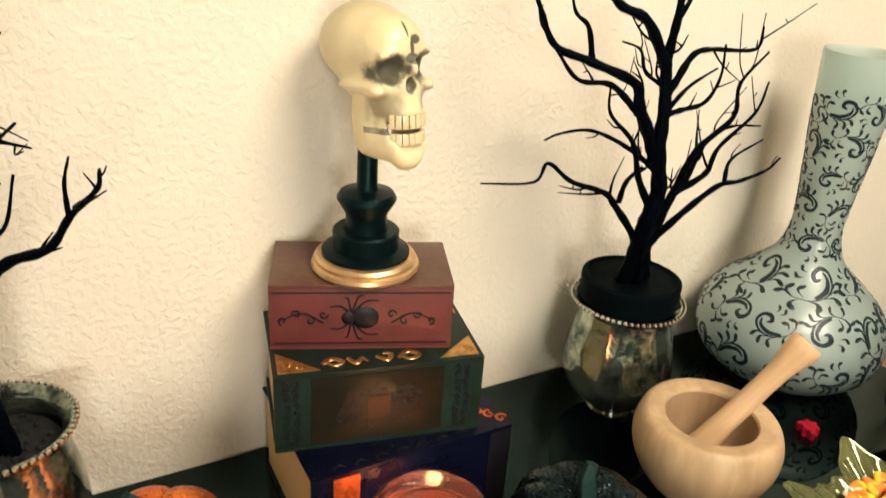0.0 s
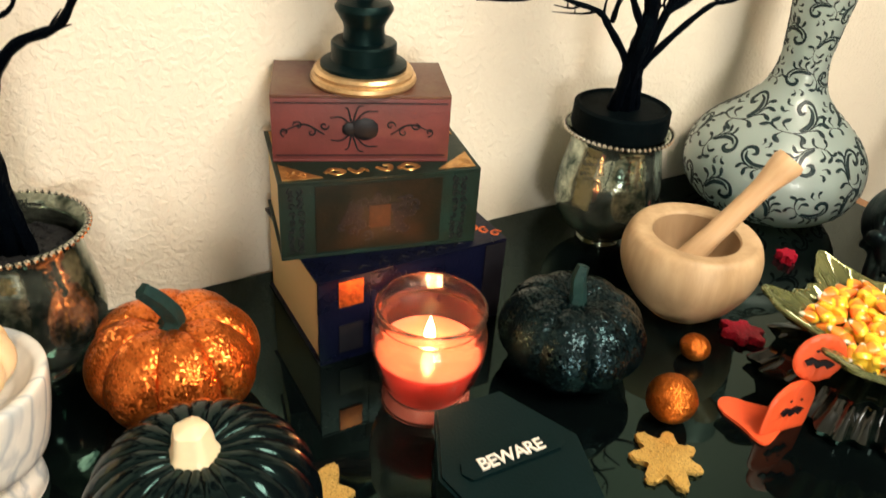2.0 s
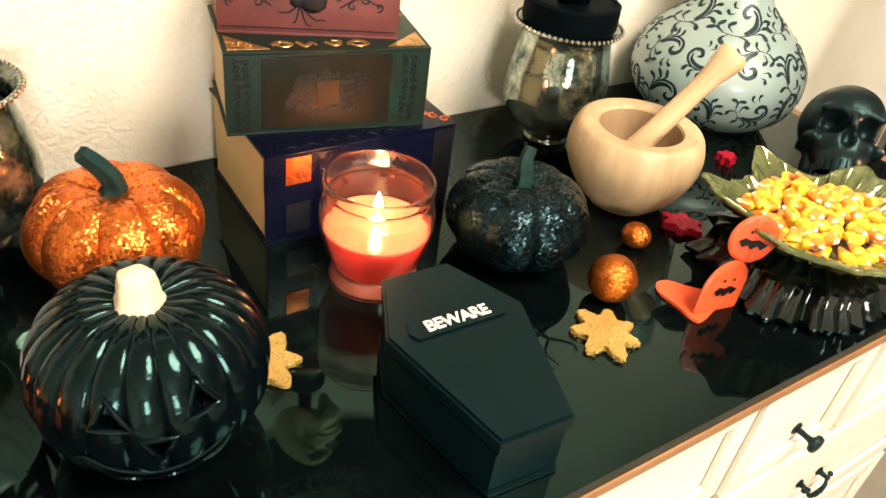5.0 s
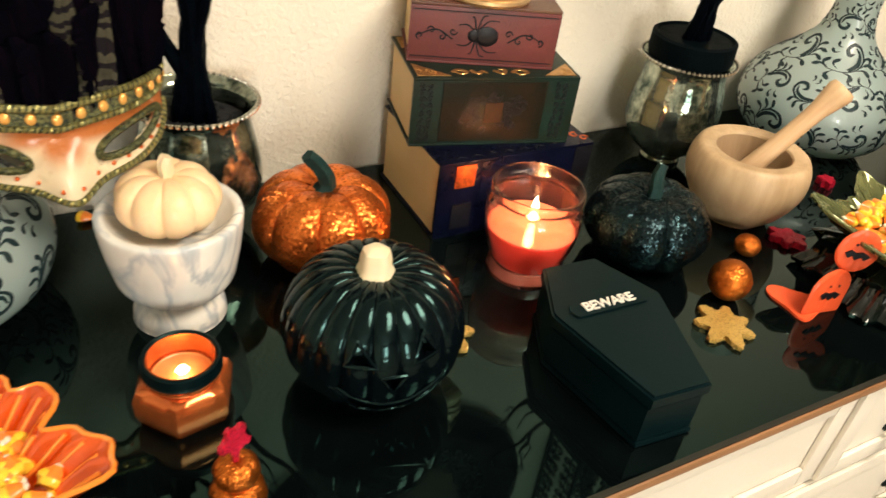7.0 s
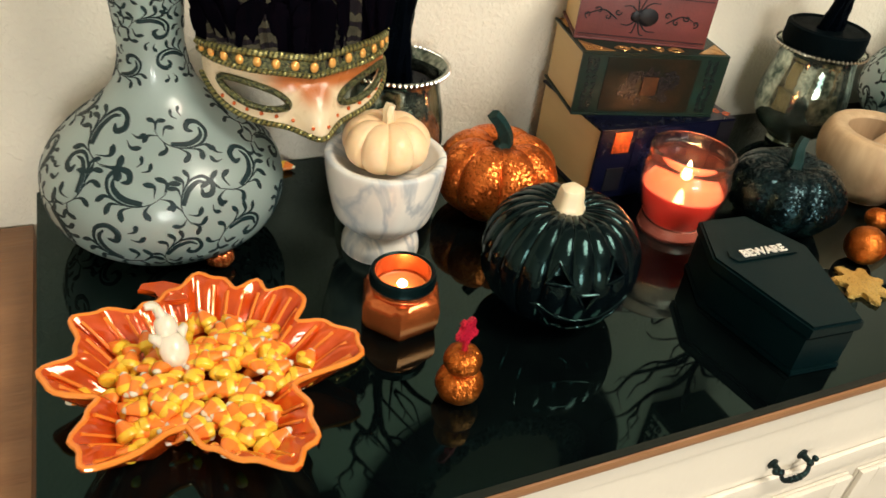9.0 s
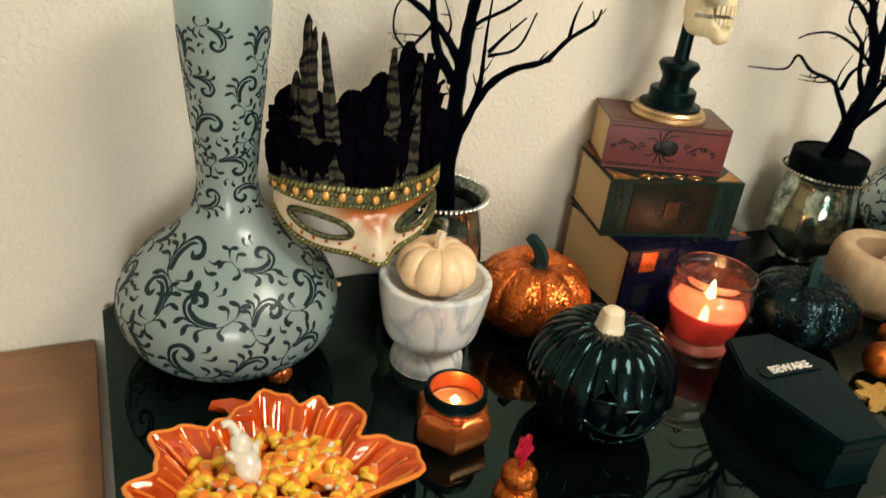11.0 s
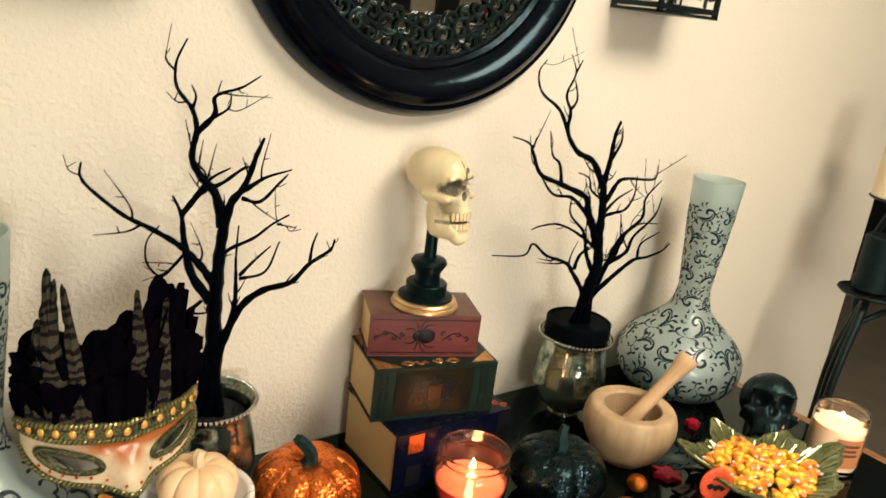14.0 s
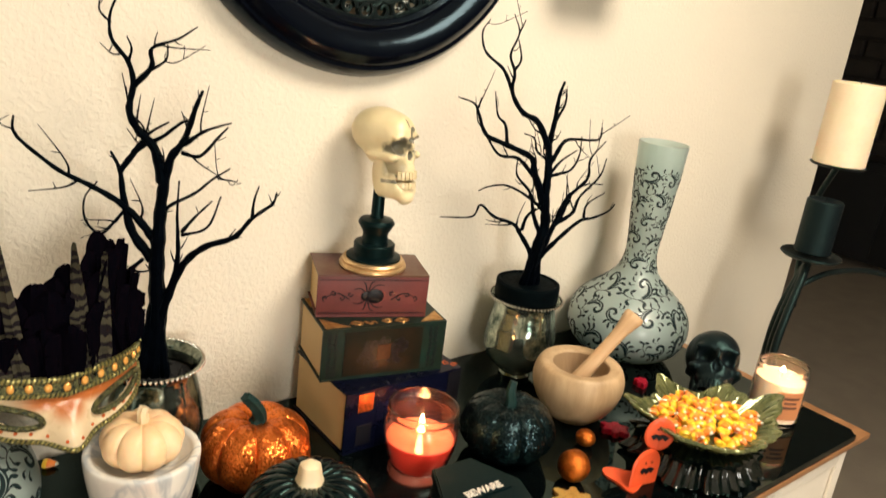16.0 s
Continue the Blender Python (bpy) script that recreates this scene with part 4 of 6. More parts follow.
stand = thing("skull_stand", (0.0650, -0.0765, 1.1812), "turned black candlestick stand with a gold base ring", "stand")
part("base_ring", lathe([(0, 0), (0.044, 0), (0.046, 0.003), (0.045, 0.006), (0.0425, 0.007), (0.043, 0.010), (0.041, 0.0125), (0.038, 0.013), (0, 0.013)], 56), CHAMPAGNE, stand, "gold painted base ring")
part("foot", lathe([(0, 0.0132), (0.037, 0.0132), (0.037, 0.016), (0.028, 0.019), (0.028, 0.033), (0.0265, 0.0345), (0.018, 0.035), (0.017, 0.046), (0.018, 0.050), (0.0245, 0.061), (0.0245, 0.063), (0.022, 0.067), (0.010, 0.070), (0.0085, 0.073), (0.008, 0.128), (0, 0.128)], 48), BLACKM, stand)

# ---- mercury glass goblets and twig trees ----


def goblet(at, label):
    g = thing("goblet", at, label, "goblet", 0, "mercury glass goblets")
    prof = [(0, 0), (0.022, 0), (0.0265, 0.003), (0.0245, 0.009), (0.030, 0.014), (0.043, 0.024), (0.0535, 0.038), (0.0590, 0.054), (0.0592, 0.068), (0.0568, 0.088), (0.0528, 0.108), (0.0500, 0.124), (0.0508, 0.133), (0.0575, 0.1405)]
    line = [(p.x, p.y) for p in smooth_line([(r, z, 0) for r, z in prof], 4)]
    line[0] = (0, 0)
    inner = [(max(r - 0.0025, 0), z) for r, z in reversed(line) if z > 0.03]
    part("bowl", lathe(line + inner + [(0, 0.035)], 64), MERC, g)
    b = part("bead", ball(0.0027, sub=1), SILVER, g, at=(0.0585, 0, 0.1400))
    for k in range(1, 62):
        a = 2 * math.pi * k / 62
        again(b, pose(0.0585 * math.cos(a), 0.0585 * math.sin(a), 0.1400))
    return g


goblet((-0.2285, -0.0655, Z), "mercury glass goblet with a beaded rim, close by the mask")
goblet((0.3640, -0.0905, Z), "mercury glass goblet with a beaded rim, holding a planted tree")


def twig_tree(at, turn, limbs, label, seed, pot_z, pot_r, thick=1.0, lid=0.0, lean=lambda x, z: 0.0, slant=0.0):
    """A leafless tree of painted twigs. Limbs are lines of (across, up) in centimetres with start and end radius in millimetres."""
    t = thing("twig_tree", at, label, "tree", turn, "black twig trees")
    rnd = random.Random(seed)
    if lid:
        part("planter_disc", lathe([(0, pot_z), (pot_r, pot_z), (pot_r + 0.0015, pot_z + 0.004), (pot_r + 0.001, pot_z + lid - 0.002), (pot_r - 0.003, pot_z + lid), (pot_r - 0.006, pot_z + lid - 0.003), (0, pot_z + lid - 0.002)], 48), mat("matte_black_disc", (0.0015, 0.003, 0.004), 0.6, 0, (0.001, 0.002, 0.003), 60, 400, 0.6, 0.0006, 300, spec=0.03, tint=(0.5, 1.0, 0.95)), t, "black planter insert")
        soil_z = pot_z + lid - 0.002
    else:
        soil_z = pot_z
    if not lid:
        bm = bmesh.new()
        join(bm, lathe([(0, soil_z - 0.012), (pot_r - 0.007, soil_z - 0.012), (pot_r - 0.0075, soil_z), (0, soil_z + 0.003)], 40))
        for _ in range(60):
            a, q = rnd.uniform(0, 6.28), (pot_r - 0.011) * math.sqrt(rnd.random())
            ball(rnd.uniform(0.0015, 0.0032), (q * math.cos(a), q * math.sin(a), soil_z + 0.002), bm, 1)
        part("moss", bm, SOIL, t)
    trunk = None
    for i, (r0, r1, pts) in enumerate(limbs):
        sway = rnd.uniform(-0.3, 0.3) if i else 0
        n = len(pts)
        line = smooth_line([(x / 100 - slant * max(y, 0) / 100, (sway * k / max(n - 1, 1) + rnd.uniform(-0.25, 0.25) * (k > 0)) / 100 - lean(x / 100, y / 100), y / 100) for k, (x, y) in enumerate(pts)], 6)
        m = len(line)
        rad = [thick * 0.001 * (r0 + (r1 - r0) * (k / (m - 1)) ** 0.8) * (1 + 0.10 * math.sin(k * 1.7 + i)) for k in range(m)]
        bm = tube(line, rad, 8 if r0 > 2 else 6)
        # short spurs along the limb
        for k in range(3, m - 2):
            if line[k].z > 0.09 and rnd.random() < 0.17:
                d = (line[k + 1] - line[k]).normalized()
                side = d.cross(Vector((rnd.uniform(-1, 1), rnd.uniform(-1, 1), rnd.uniform(-1, 1)))).normalized()
                q = rnd.choice((0.007, 0.010, 0.016, 0.028, 0.040))
                bend = Vector((rnd.uniform(-1, 1), rnd.uniform(-0.6, 0.6), rnd.uniform(-0.2, 1)))
                tip = line[k] + (d * 0.8 + side * 0.7 + bend * 0.35) * q
                rt = min(rad[k] * 0.6, 0.0018)
                tw = smooth_line([line[k], line[k] + (d * 0.5 + side * 0.65) * q * 0.5, tip], 4)
                tube(tw, (rt, 0.0004), 5, bm)
                if q > 0.02:
                    tube([tw[5], tw[5] + (d * 0.3 - side * 0.5 + bend * 0.4) * 0.011], (rt * 0.6, 0.0004), 5, bm)
        part("trunk" if i == 0 else "limb", bm, BARK, t)
    return t


LEFT_TREE = [
    (9.5, 1.0, [(-1.0, -2.0), (-0.1, 1.4), (0.5, 7.6), (0.6, 13.5), (1.0, 18.5), (1.5, 22.9), (2.4, 26.8), (3.8, 29.0), (5.0, 32.7), (5.7, 34.4)]),
    (4.2, 0.6, [(1.5, 24.2), (0.9, 27.7), (-0.6, 29.4), (-1.4, 31.5), (-0.9, 34.2), (-1.3, 36.4), (-2.7, 38.5), (-2.7, 40.9), (-1.6, 43.3)]),
    (1.2, 0.5, [(-2.7, 40.0), (-3.6, 41.0), (-3.6, 42.0)]),
    (2.6, 0.5, [(-0.9, 34.0), (0.9, 36.1), (1.0, 37.9), (3.5, 39.2), (5.3, 40.6)]),
    (1.3, 0.5, [(0.9, 35.8), (2.3, 37.0), (2.5, 38.5)]),
    (1.4, 0.5, [(-1.3, 36.4), (-0.9, 37.7), (-1.3, 38.9)]),
    (4.0, 0.7, [(0.9, 16.6), (-0.2, 18.6), (-1.7, 20.5), (-3.2, 22.0), (-5.7, 23.6), (-8.3, 25.0), (-11.3, 27.7), (-12.1, 29.0), (-11.9, 30.4)]),
    (1.5, 0.6, [(-2.1, 21.1), (-3.6, 19.2), (-4.9, 18.2), (-6.2, 19.7), (-6.1, 22.2), (-4.8, 24.0)]),
    (4.8, 0.9, [(0.2, 15.2), (-1.7, 18.3), (-2.4, 22.2), (-2.6, 25.1), (-3.4, 27.1)]),
    (2.6, 0.7, [(-2.6, 25.1), (-0.6, 27.6), (1.6, 29.0), (3.8, 31.0), (4.7, 30.9)]),
    (1.8, 0.7, [(-1.3, 27.1), (0.4, 29.2), (2.4, 30.7)]),
    (2.2, 0.6, [(3.8, 28.6), (5.8, 30.3), (8.4, 31.5)]),
    (2.0, 0.6, [(3.5, 27.7), (5.3, 27.6), (7.1, 29.9), (8.1, 31.0)]),
    (2.0, 0.6, [(1.2, 20.0), (2.1, 21.5), (4.7, 23.5), (6.5, 25.2), (8.2, 26.7)]),
    (1.1, 0.5, [(7.0, 25.5), (8.9, 25.4)]),
    (4.6, 0.7, [(0.5, 6.5), (1.5, 10.3), (3.3, 15.0), (5.6, 17.6), (8.5, 19.1), (10.3, 21.5), (12.3, 23.6), (12.7, 24.9)]),
    (1.5, 0.5, [(10.3, 21.5), (10.5, 23.7), (11.0, 25.3)]),
    (2.6, 0.6, [(2.0, 11.5), (2.8, 15.5), (2.9, 18.4), (2.9, 21.0), (3.2, 24.6)]),
    (1.7, 0.6, [(3.3, 18.9), (4.7, 20.9), (6.4, 22.9)]),
    (1.6, 0.6, [(3.3, 18.5), (5.9, 19.9), (7.3, 23.5)]),
    (7.0, 4.5, [(-2.0, -1.6), (-1.3, 1.8), (-0.4, 6.0), (0.5, 11.0)]),
    (5.0, 3.5, [(1.2, -1.6), (0.9, 2.5), (0.7, 7.0), (0.6, 11.5)]),
    (5.6, 1.4, [(-0.1, 2.7), (-2.7, 10.1), (-2.3, 13.4), (-0.7, 15.2)]),
    (2.2, 0.8, [(-2.7, 10.1), (-3.3, 13.4)])]
RIGHT_TREE = [
    (8.6, 1.2, [(0.4, -1.2), (-0.7, 3.8), (-1.1, 8.2), (-0.7, 11.6), (-1.7, 15.9), (-1.9, 19.9), (-2.2, 23.8), (-2.1, 27.1), (-1.8, 30.9), (-1.3, 33.0)]),
    (3.8, 0.5, [(-2.3, 23.3), (-4.6, 27.0), (-7.3, 28.3), (-9.2, 30.9), (-9.2, 33.6), (-10.0, 35.9), (-9.1, 38.8), (-10.2, 41.2)]),
    (2.2, 0.5, [(-9.3, 31.4), (-10.9, 33.9), (-13.6, 35.9), (-14.3, 38.4), (-13.3, 40.2)]),
    (1.2, 0.5, [(-9.1, 38.8), (-8.4, 40.6)]),
    (1.5, 0.6, [(-9.2, 33.8), (-8.3, 35.4), (-9.0, 37.9)]),
    (5.4, 0.6, [(-1.6, 14.4), (-2.4, 16.4), (-4.2, 19.8), (-4.8, 21.8), (-8.9, 23.5), (-12.3, 24.8), (-13.7, 27.5), (-14.6, 29.0), (-17.0, 29.7)]),
    (3.0, 1.0, [(-4.1, 19.2), (-5.0, 20.0), (-7.1, 21.7), (-10.1, 22.1), (-12.3, 24.8)]),
    (2.2, 0.6, [(-8.9, 23.5), (-9.5, 26.3), (-10.8, 27.6), (-11.5, 30.8)]),
    (1.1, 0.5, [(-13.8, 28.4), (-13.6, 29.9)]),
    (2.2, 0.6, [(-1.6, 13.8), (-2.8, 14.8), (-5.5, 16.5), (-8.3, 17.5), (-11.0, 17.2), (-12.2, 16.4)]),
    (3.4, 0.6, [(-0.8, 3.8), (-1.9, 6.4), (-4.5, 9.9), (-6.0, 11.5), (-9.3, 12.6), (-11.7, 14.4), (-12.8, 12.5), (-17.7, 12.4)]),
    (2.2, 1.2, [(-4.4, 10.5), (-4.1, 12.7), (-2.6, 14.0)]),
    (3.4, 0.6, [(-2.0, 20.8), (-1.3, 22.2), (0.0, 24.4), (1.7, 24.9), (5.4, 25.1), (5.8, 27.0)]),
    (2.2, 0.6, [(-1.9, 18.9), (0.1, 21.5), (2.6, 23.3)]),
    (4.2, 0.6, [(-0.9, 4.4), (-0.1, 7.6), (0.9, 11.6), (1.9, 15.9), (4.7, 19.1), (4.7, 22.1), (6.9, 24.9)]),
    (2.2, 0.6, [(1.0, 11.6), (1.8, 13.0), (2.9, 16.5), (4.9, 18.1), (7.9, 18.2)]),
    (3.6, 0.6, [(-0.8, 3.4), (-0.3, 5.7), (2.1, 9.4), (5.1, 12.2), (7.1, 12.8), (9.6, 13.9), (10.6, 15.2)]),
    (1.8, 0.6, [(5.5, 12.8), (5.7, 15.0), (8.1, 17.1)]),
    (1.6, 0.6, [(-2.2, 21.6), (-4.0, 22.8), (-4.9, 24.7), (-6.5, 25.3)]),
    (6.0, 3.2, [(-1.2, -1.0), (-1.4, 3.0), (-1.5, 7.5), (-1.0, 12.0)]),
    (5.0, 2.6, [(1.4, -1.0), (0.5, 2.5), (-0.4, 6.0), (-0.2, 9.0)]),
    (3.0, 0.6, [(-1.0, 9.5), (-3.0, 13.0), (-4.2, 16.5), (-6.5, 19.0), (-7.0, 21.5)]),
    (2.6, 0.6, [(0.9, 11.6), (3.4, 13.6), (4.0, 16.2), (6.6, 19.6), (7.2, 22.4)]),
    (2.4, 0.6, [(-1.9, 19.0), (-0.4, 19.6), (1.6, 20.4), (2.6, 22.6), (2.4, 25.5)]),
    (2.0, 0.6, [(-2.1, 27.0), (-0.7, 29.8), (-1.0, 32.0)])]
twig_tree((-0.2245, -0.0640, 1.078), -18, LEFT_TREE, "black painted leafless twig tree standing in a goblet", 3, -0.006, 0.050, 1.4, 0.0, lambda x, z: 0.5 * max(0, x) + 0.03 * (1 - math.exp(-max(z, 0) / 0.1)), 0.037)
twig_tree((0.3610, -0.0925, 1.118), -20, RIGHT_TREE, "black leafless twig tree on a black disc in a goblet", 8, -0.022, 0.0505, 1.42, 0.028, lambda x, z: 0.06 * (1 - math.exp(-max(z, 0) / 0.08)), 0.035)

# ---- pumpkins ----


def gourd(r, h, ribs, depth, dip=0.18, seg=120, sharp=0.6, low=0.25):
    """A ribbed pumpkin body with a dimpled crown, base at z = 0."""
    prof = []
    n = 26
    for i in range(n + 1):
        t = math.pi * i / n
        q = max(0.0, math.sin(t)) ** 0.72
        z = h / 2 - h / 2 * math.cos(t)
        rr = r * q
        prof.append((max(rr, 0.0), z))
    prof[0], prof[-1] = (0, h * low * 0.35), (0, h * (1 - dip))

    def shape(a, rr, z):
        c = abs(math.sin(a * ribs / 2)) ** sharp
        k = 1 - depth * (1 - c)
        e = rr / r
        zz = z
        if z > h / 2:
            zz -= h * dip * max(0, 1 - e / 0.55) ** 1.5
            zz -= depth * h * 0.35 * (1 - c) * (1 - e)
        else:
            zz = max(zz, 0) + h * low * 0.35 * max(0, 1 - e / 0.5)
        return (rr * k * math.cos(a), rr * k * math.sin(a), zz)
    return lathe(prof, seg, shape)


def stem(parent, line, r0, r1, material, flare=1.7, ridges=5, label=""):
    pts = smooth_line(line, 6)
    n = len(pts)
    bm = tube(pts, [(r0 + (r1 - r0) * (i / (n - 1))) * (1 + (flare - 1) * max(0, 1 - i / (n * 0.3)) ** 2) for i in range(n)], 20)
    for k, v in enumerate(bm.verts):
        i = k // 20
        if i < n:
            v.co = pts[i] + (v.co - pts[i]) * (1 + 0.14 * math.cos(2 * math.pi * (k % 20) / 20 * ridges))
    return part("stem", bm, material, parent, label)


op = thing("orange_pumpkin", (-0.1345, -0.1545, Z), "orange glitter pumpkin with a dark green curved stem", "pumpkin", 20)
part("body", gourd(0.0680, 0.090, 8, 0.11, 0.16), OGLIT, op, "coarse orange glitter skin")
stem(op, [(0, 0, 0.070), (0.002, -0.002, 0.087), (-0.006, 0.0, 0.104), (-0.016, 0.005, 0.117)], 0.0085, 0.0062, STEMG, 2.2, label="dark green stem")

bp = thing("black_glitter_pumpkin", (0.1865, -0.2600, Z), "black glitter pumpkin with a green-grey stem", "pumpkin", 5)
part("body", gourd(0.0665, 0.083, 9, 0.09, 0.15), BGLIT, bp, "coarse black glitter skin")
stem(bp, [(0, 0, 0.062), (0.001, 0.001, 0.079), (0.0, 0.003, 0.095), (0.004, 0.004, 0.107)], 0.0075, 0.0050, STEMG, 2.6, label="grey-green stem")

jk = thing("jack_o_lantern", (-0.1540, -0.3215, Z), "black glazed ceramic carved pumpkin with an ivory knob", "pumpkin", -8)
JR, JH, RIBS = 0.0730, 0.115, 20
body = gourd(JR, JH, RIBS, 0.055, 0.10, 220, 0.55)
# carved face on the side towards -y: faces inside the cuts are pushed in


def jack_side(x, z, out=0.0):
    """A point of the ribbed side at height z, x across."""
    q = JR * max(0.0, 1 - ((z - JH / 2) / (JH / 2)) ** 2) ** 0.36 * 0.985
    return Vector((x, -math.sqrt(max(q * q - x * x, 1e-6)) - out, z))


def mouth_low(x):
    return 0.019 + 0.033 * ((x + 0.005) / 0.042) ** 2 + 0.0022 * math.cos(x * 330)


MX = [-0.047 + 0.084 * i / 20 for i in range(21)]
FEATURES = {"eye": [(-0.039, 0.073), (-0.018, 0.074), (-0.029, 0.091)], "right_eye": [(0.010, 0.074), (0.030, 0.077), (0.018, 0.093)], "nose": [(-0.014, 0.066), (0.004, 0.066), (-0.005, 0.050)],
            "mouth": [(x, mouth_low(x)) for x in MX] + [(x, 0.036 + 0.017 * ((x + 0.005) / 0.042) ** 2) for x in MX[-2:0:-1]]}


def inside(x, z, poly):
    hit = False
    for (x0, z0), (x1, z1) in zip(poly, poly[1:] + poly[:1]):
        if (z0 > z) != (z1 > z) and x < (x1 - x0) * (z - z0) / (z1 - z0) + x0:
            hit = not hit
    return hit


bmesh.ops.subdivide_edges(body, edges=[e for e in body.edges if all(v.co.y < -0.03 and 0.008 < v.co.z < 0.100 for v in e.verts)], cuts=2, use_grid_fill=True)
for v in body.verts:
    if v.co.y < -0.02 and any(inside(v.co.x, v.co.z, f) for f in FEATURES.values()):
        v.co.y += 0.010
jb = part("body", body, CERAMIC, jk, "glossy black ribbed body with a carved face")
for nm, poly in FEATURES.items():
    dense = []
    for (x0, z0), (x1, z1) in zip(poly, poly[1:] + poly[:1]):
        m = 8 if nm != "mouth" else 2
        dense += [jack_side(x0 + (x1 - x0) * i / m, z0 + (z1 - z0) * i / m, 0.0003) for i in range(m)]
    part(f"{nm}_rim".replace("right_", ""), tube(dense, 0.0017, 8, loop=True), CERAMIC, jk, "glazed carved edge")
part("knob", lathe([(0, 0.088), (0.0200, 0.091), (0.0218, 0.095), (0.0205, 0.099), (0.0150, 0.104), (0.0124, 0.110), (0.0116, 0.118), (0.0100, 0.124), (0.005, 0.1275), (0, 0.128)], 40, lambda t, r, z: (r * math.cos(t) * (1 + 0.06 * math.cos(5 * t)), r * math.sin(t) * (1 + 0.06 * math.cos(5 * t)), z)), IVORY, jk, "ivory glazed stem knob", at=(-0.002, 0, 0.003))

# marble mortar with a small pumpkin in it
mm = thing("marble_mortar", (-0.2790, -0.1900, Z), "white veined marble mortar with a flared foot", "mortar")
prof = [(0, 0), (0.036, 0), (0.0395, 0.003), (0.0385, 0.012), (0.0325, 0.021), (0.031, 0.026), (0.036, 0.031), (0.0455, 0.042), (0.0495, 0.058), (0.0530, 0.078), (0.0555, 0.101), (0.0535, 0.106), (0.0485, 0.1055), (0.0445, 0.101), (0.037, 0.0945), (0.028, 0.0900), (0, 0.0885)]
ln = [(p.x, p.y) for p in smooth_line([(a, b, 0) for a, b in prof], 4)]
ln[0] = (0, 0)
ln[-1] = (0, 0.0885)
ln = [(r * (1.045 if z > 0.028 else 0.985), z * 1.0) for r, z in ln]
waist = next(k for k, p in enumerate(ln) if p[1] > 0.027)
part("foot", lathe(ln[:waist] + [(0, ln[waist - 1][1])], 64), MARBLE, mm)
part("bowl", lathe([(0, ln[waist - 1][1] + 0.0002), (ln[waist - 1][0], ln[waist - 1][1] + 0.0002)] + ln[waist:], 64), MARBLE, mm)
wp = thing("cream_pumpkin", (-0.2788, -0.1880, Z + 0.0905), "small cream-orange pumpkin sitting in the marble mortar", "pumpkin", 12)
part("body", gourd(0.0420, 0.051, 9, 0.12, 0.12, 108), WHITEP, wp)
stem(wp, [(0, 0, 0.040), (0.001, 0, 0.049), (0.0, 0, 0.057), (0.002, 0, 0.063)], 0.0058, 0.0048, IVORY, 1.5, 6, "pale cream stem")

# wooden mortar and pestle
wm = thing("wooden_mortar", (0.3560, -0.2315, Z), "turned pale wooden mortar bowl", "mortar")
prof = [(0, 0), (0.032, 0), (0.036, 0.002), (0.050, 0.015), (0.062, 0.034), (0.0685, 0.052), (0.0690, 0.068), (0.065, 0.082), (0.060, 0.088), (0.054, 0.0885)]
ln = [(p.x, p.y) for p in smooth_line([(a, b, 0) for a, b in prof], 4)]
ln[0] = (0, 0)
part("bowl", lathe(ln + [(0.044, 0.0865), (0.0425, 0.084)], 64), LIGHTWOOD, wm)
# hollow in a darker, rougher tone of the bowl's wood
part("hollow", lathe([(0.0425, 0.0838), (0.039, 0.064), (0.030, 0.040), (0.016, 0.028), (0, 0.025)], 48), INSIDEWOOD, wm, "darker, duller hollow of the bowl")
a, b = Vector((0.336, -0.228, Z + 0.037)), Vector((0.430, -0.258, Z + 0.166))
ax = (b - a)
L = ax.length
bm = lathe([(0, 0), (0.008, 0.001), (0.0145, 0.006), (0.0152, 0.014), (0.0132, 0.03), (0.0112, 0.06), (0.0105, L - 0.055), (0.0112, L - 0.035), (0.0152, L - 0.014), (0.0165, L - 0.006), (0.0145, L - 0.001), (0, L)], 20,
           lambda t, r, z: (r * math.cos(t) * (1 + 0.05 * math.cos(4 * t)), r * math.sin(t), z))
pe = part("pestle", bm, wood_mat("pestle_wood", (0.66, 0.46, 0.27), (0.50, 0.31, 0.16), 0.5, 2, 38))
pe.matrix_world = Matrix.Translation(a) @ ax.to_track_quat("Z", "Y").to_matrix().to_4x4()
tagged(pe, "pale wooden pestle leaning in the wooden bowl", "pestle")

# ---- candles ----


def flame(parent, z, h=0.017, wick=0.008):
    part("wick", tube([(0, 0, z - 0.002), (0.0008, 0, z + wick * 0.6), (0.0015, 0, z + wick)], 0.0007, 6), BLACKINK, parent, "burnt black wick")
    part("flame", lathe([(0, z + wick * 0.5), (0.0038, z + wick * 0.5 + h * 0.2), (0.0046, z + wick * 0.5 + h * 0.38), (0.0028, z + wick * 0.5 + h * 0.7), (0, z + wick * 0.5 + h)], 14), FLAME, parent, "burning yellow flame")


cj = thing("jar_candle", (0.0510, -0.2395, Z), "lit red candle in a clear rounded glass jar", "candle")
outer = [(0, 0), (0.035, 0), (0.0378, 0.003), (0.0370, 0.009), (0.0355, 0.014), (0.0362, 0.019), (0.0410, 0.029), (0.0450, 0.042), (0.0470, 0.056), (0.0476, 0.068), (0.0462, 0.077), (0.0432, 0.083), (0.0430, 0.087), (0.0450, 0.090), (0.0455, 0.0965), (0.0442, 0.099)]
ln = [(p.x, p.y) for p in smooth_line([(q, z, 0) for q, z in outer], 3)]
ln[0] = (0, 0)
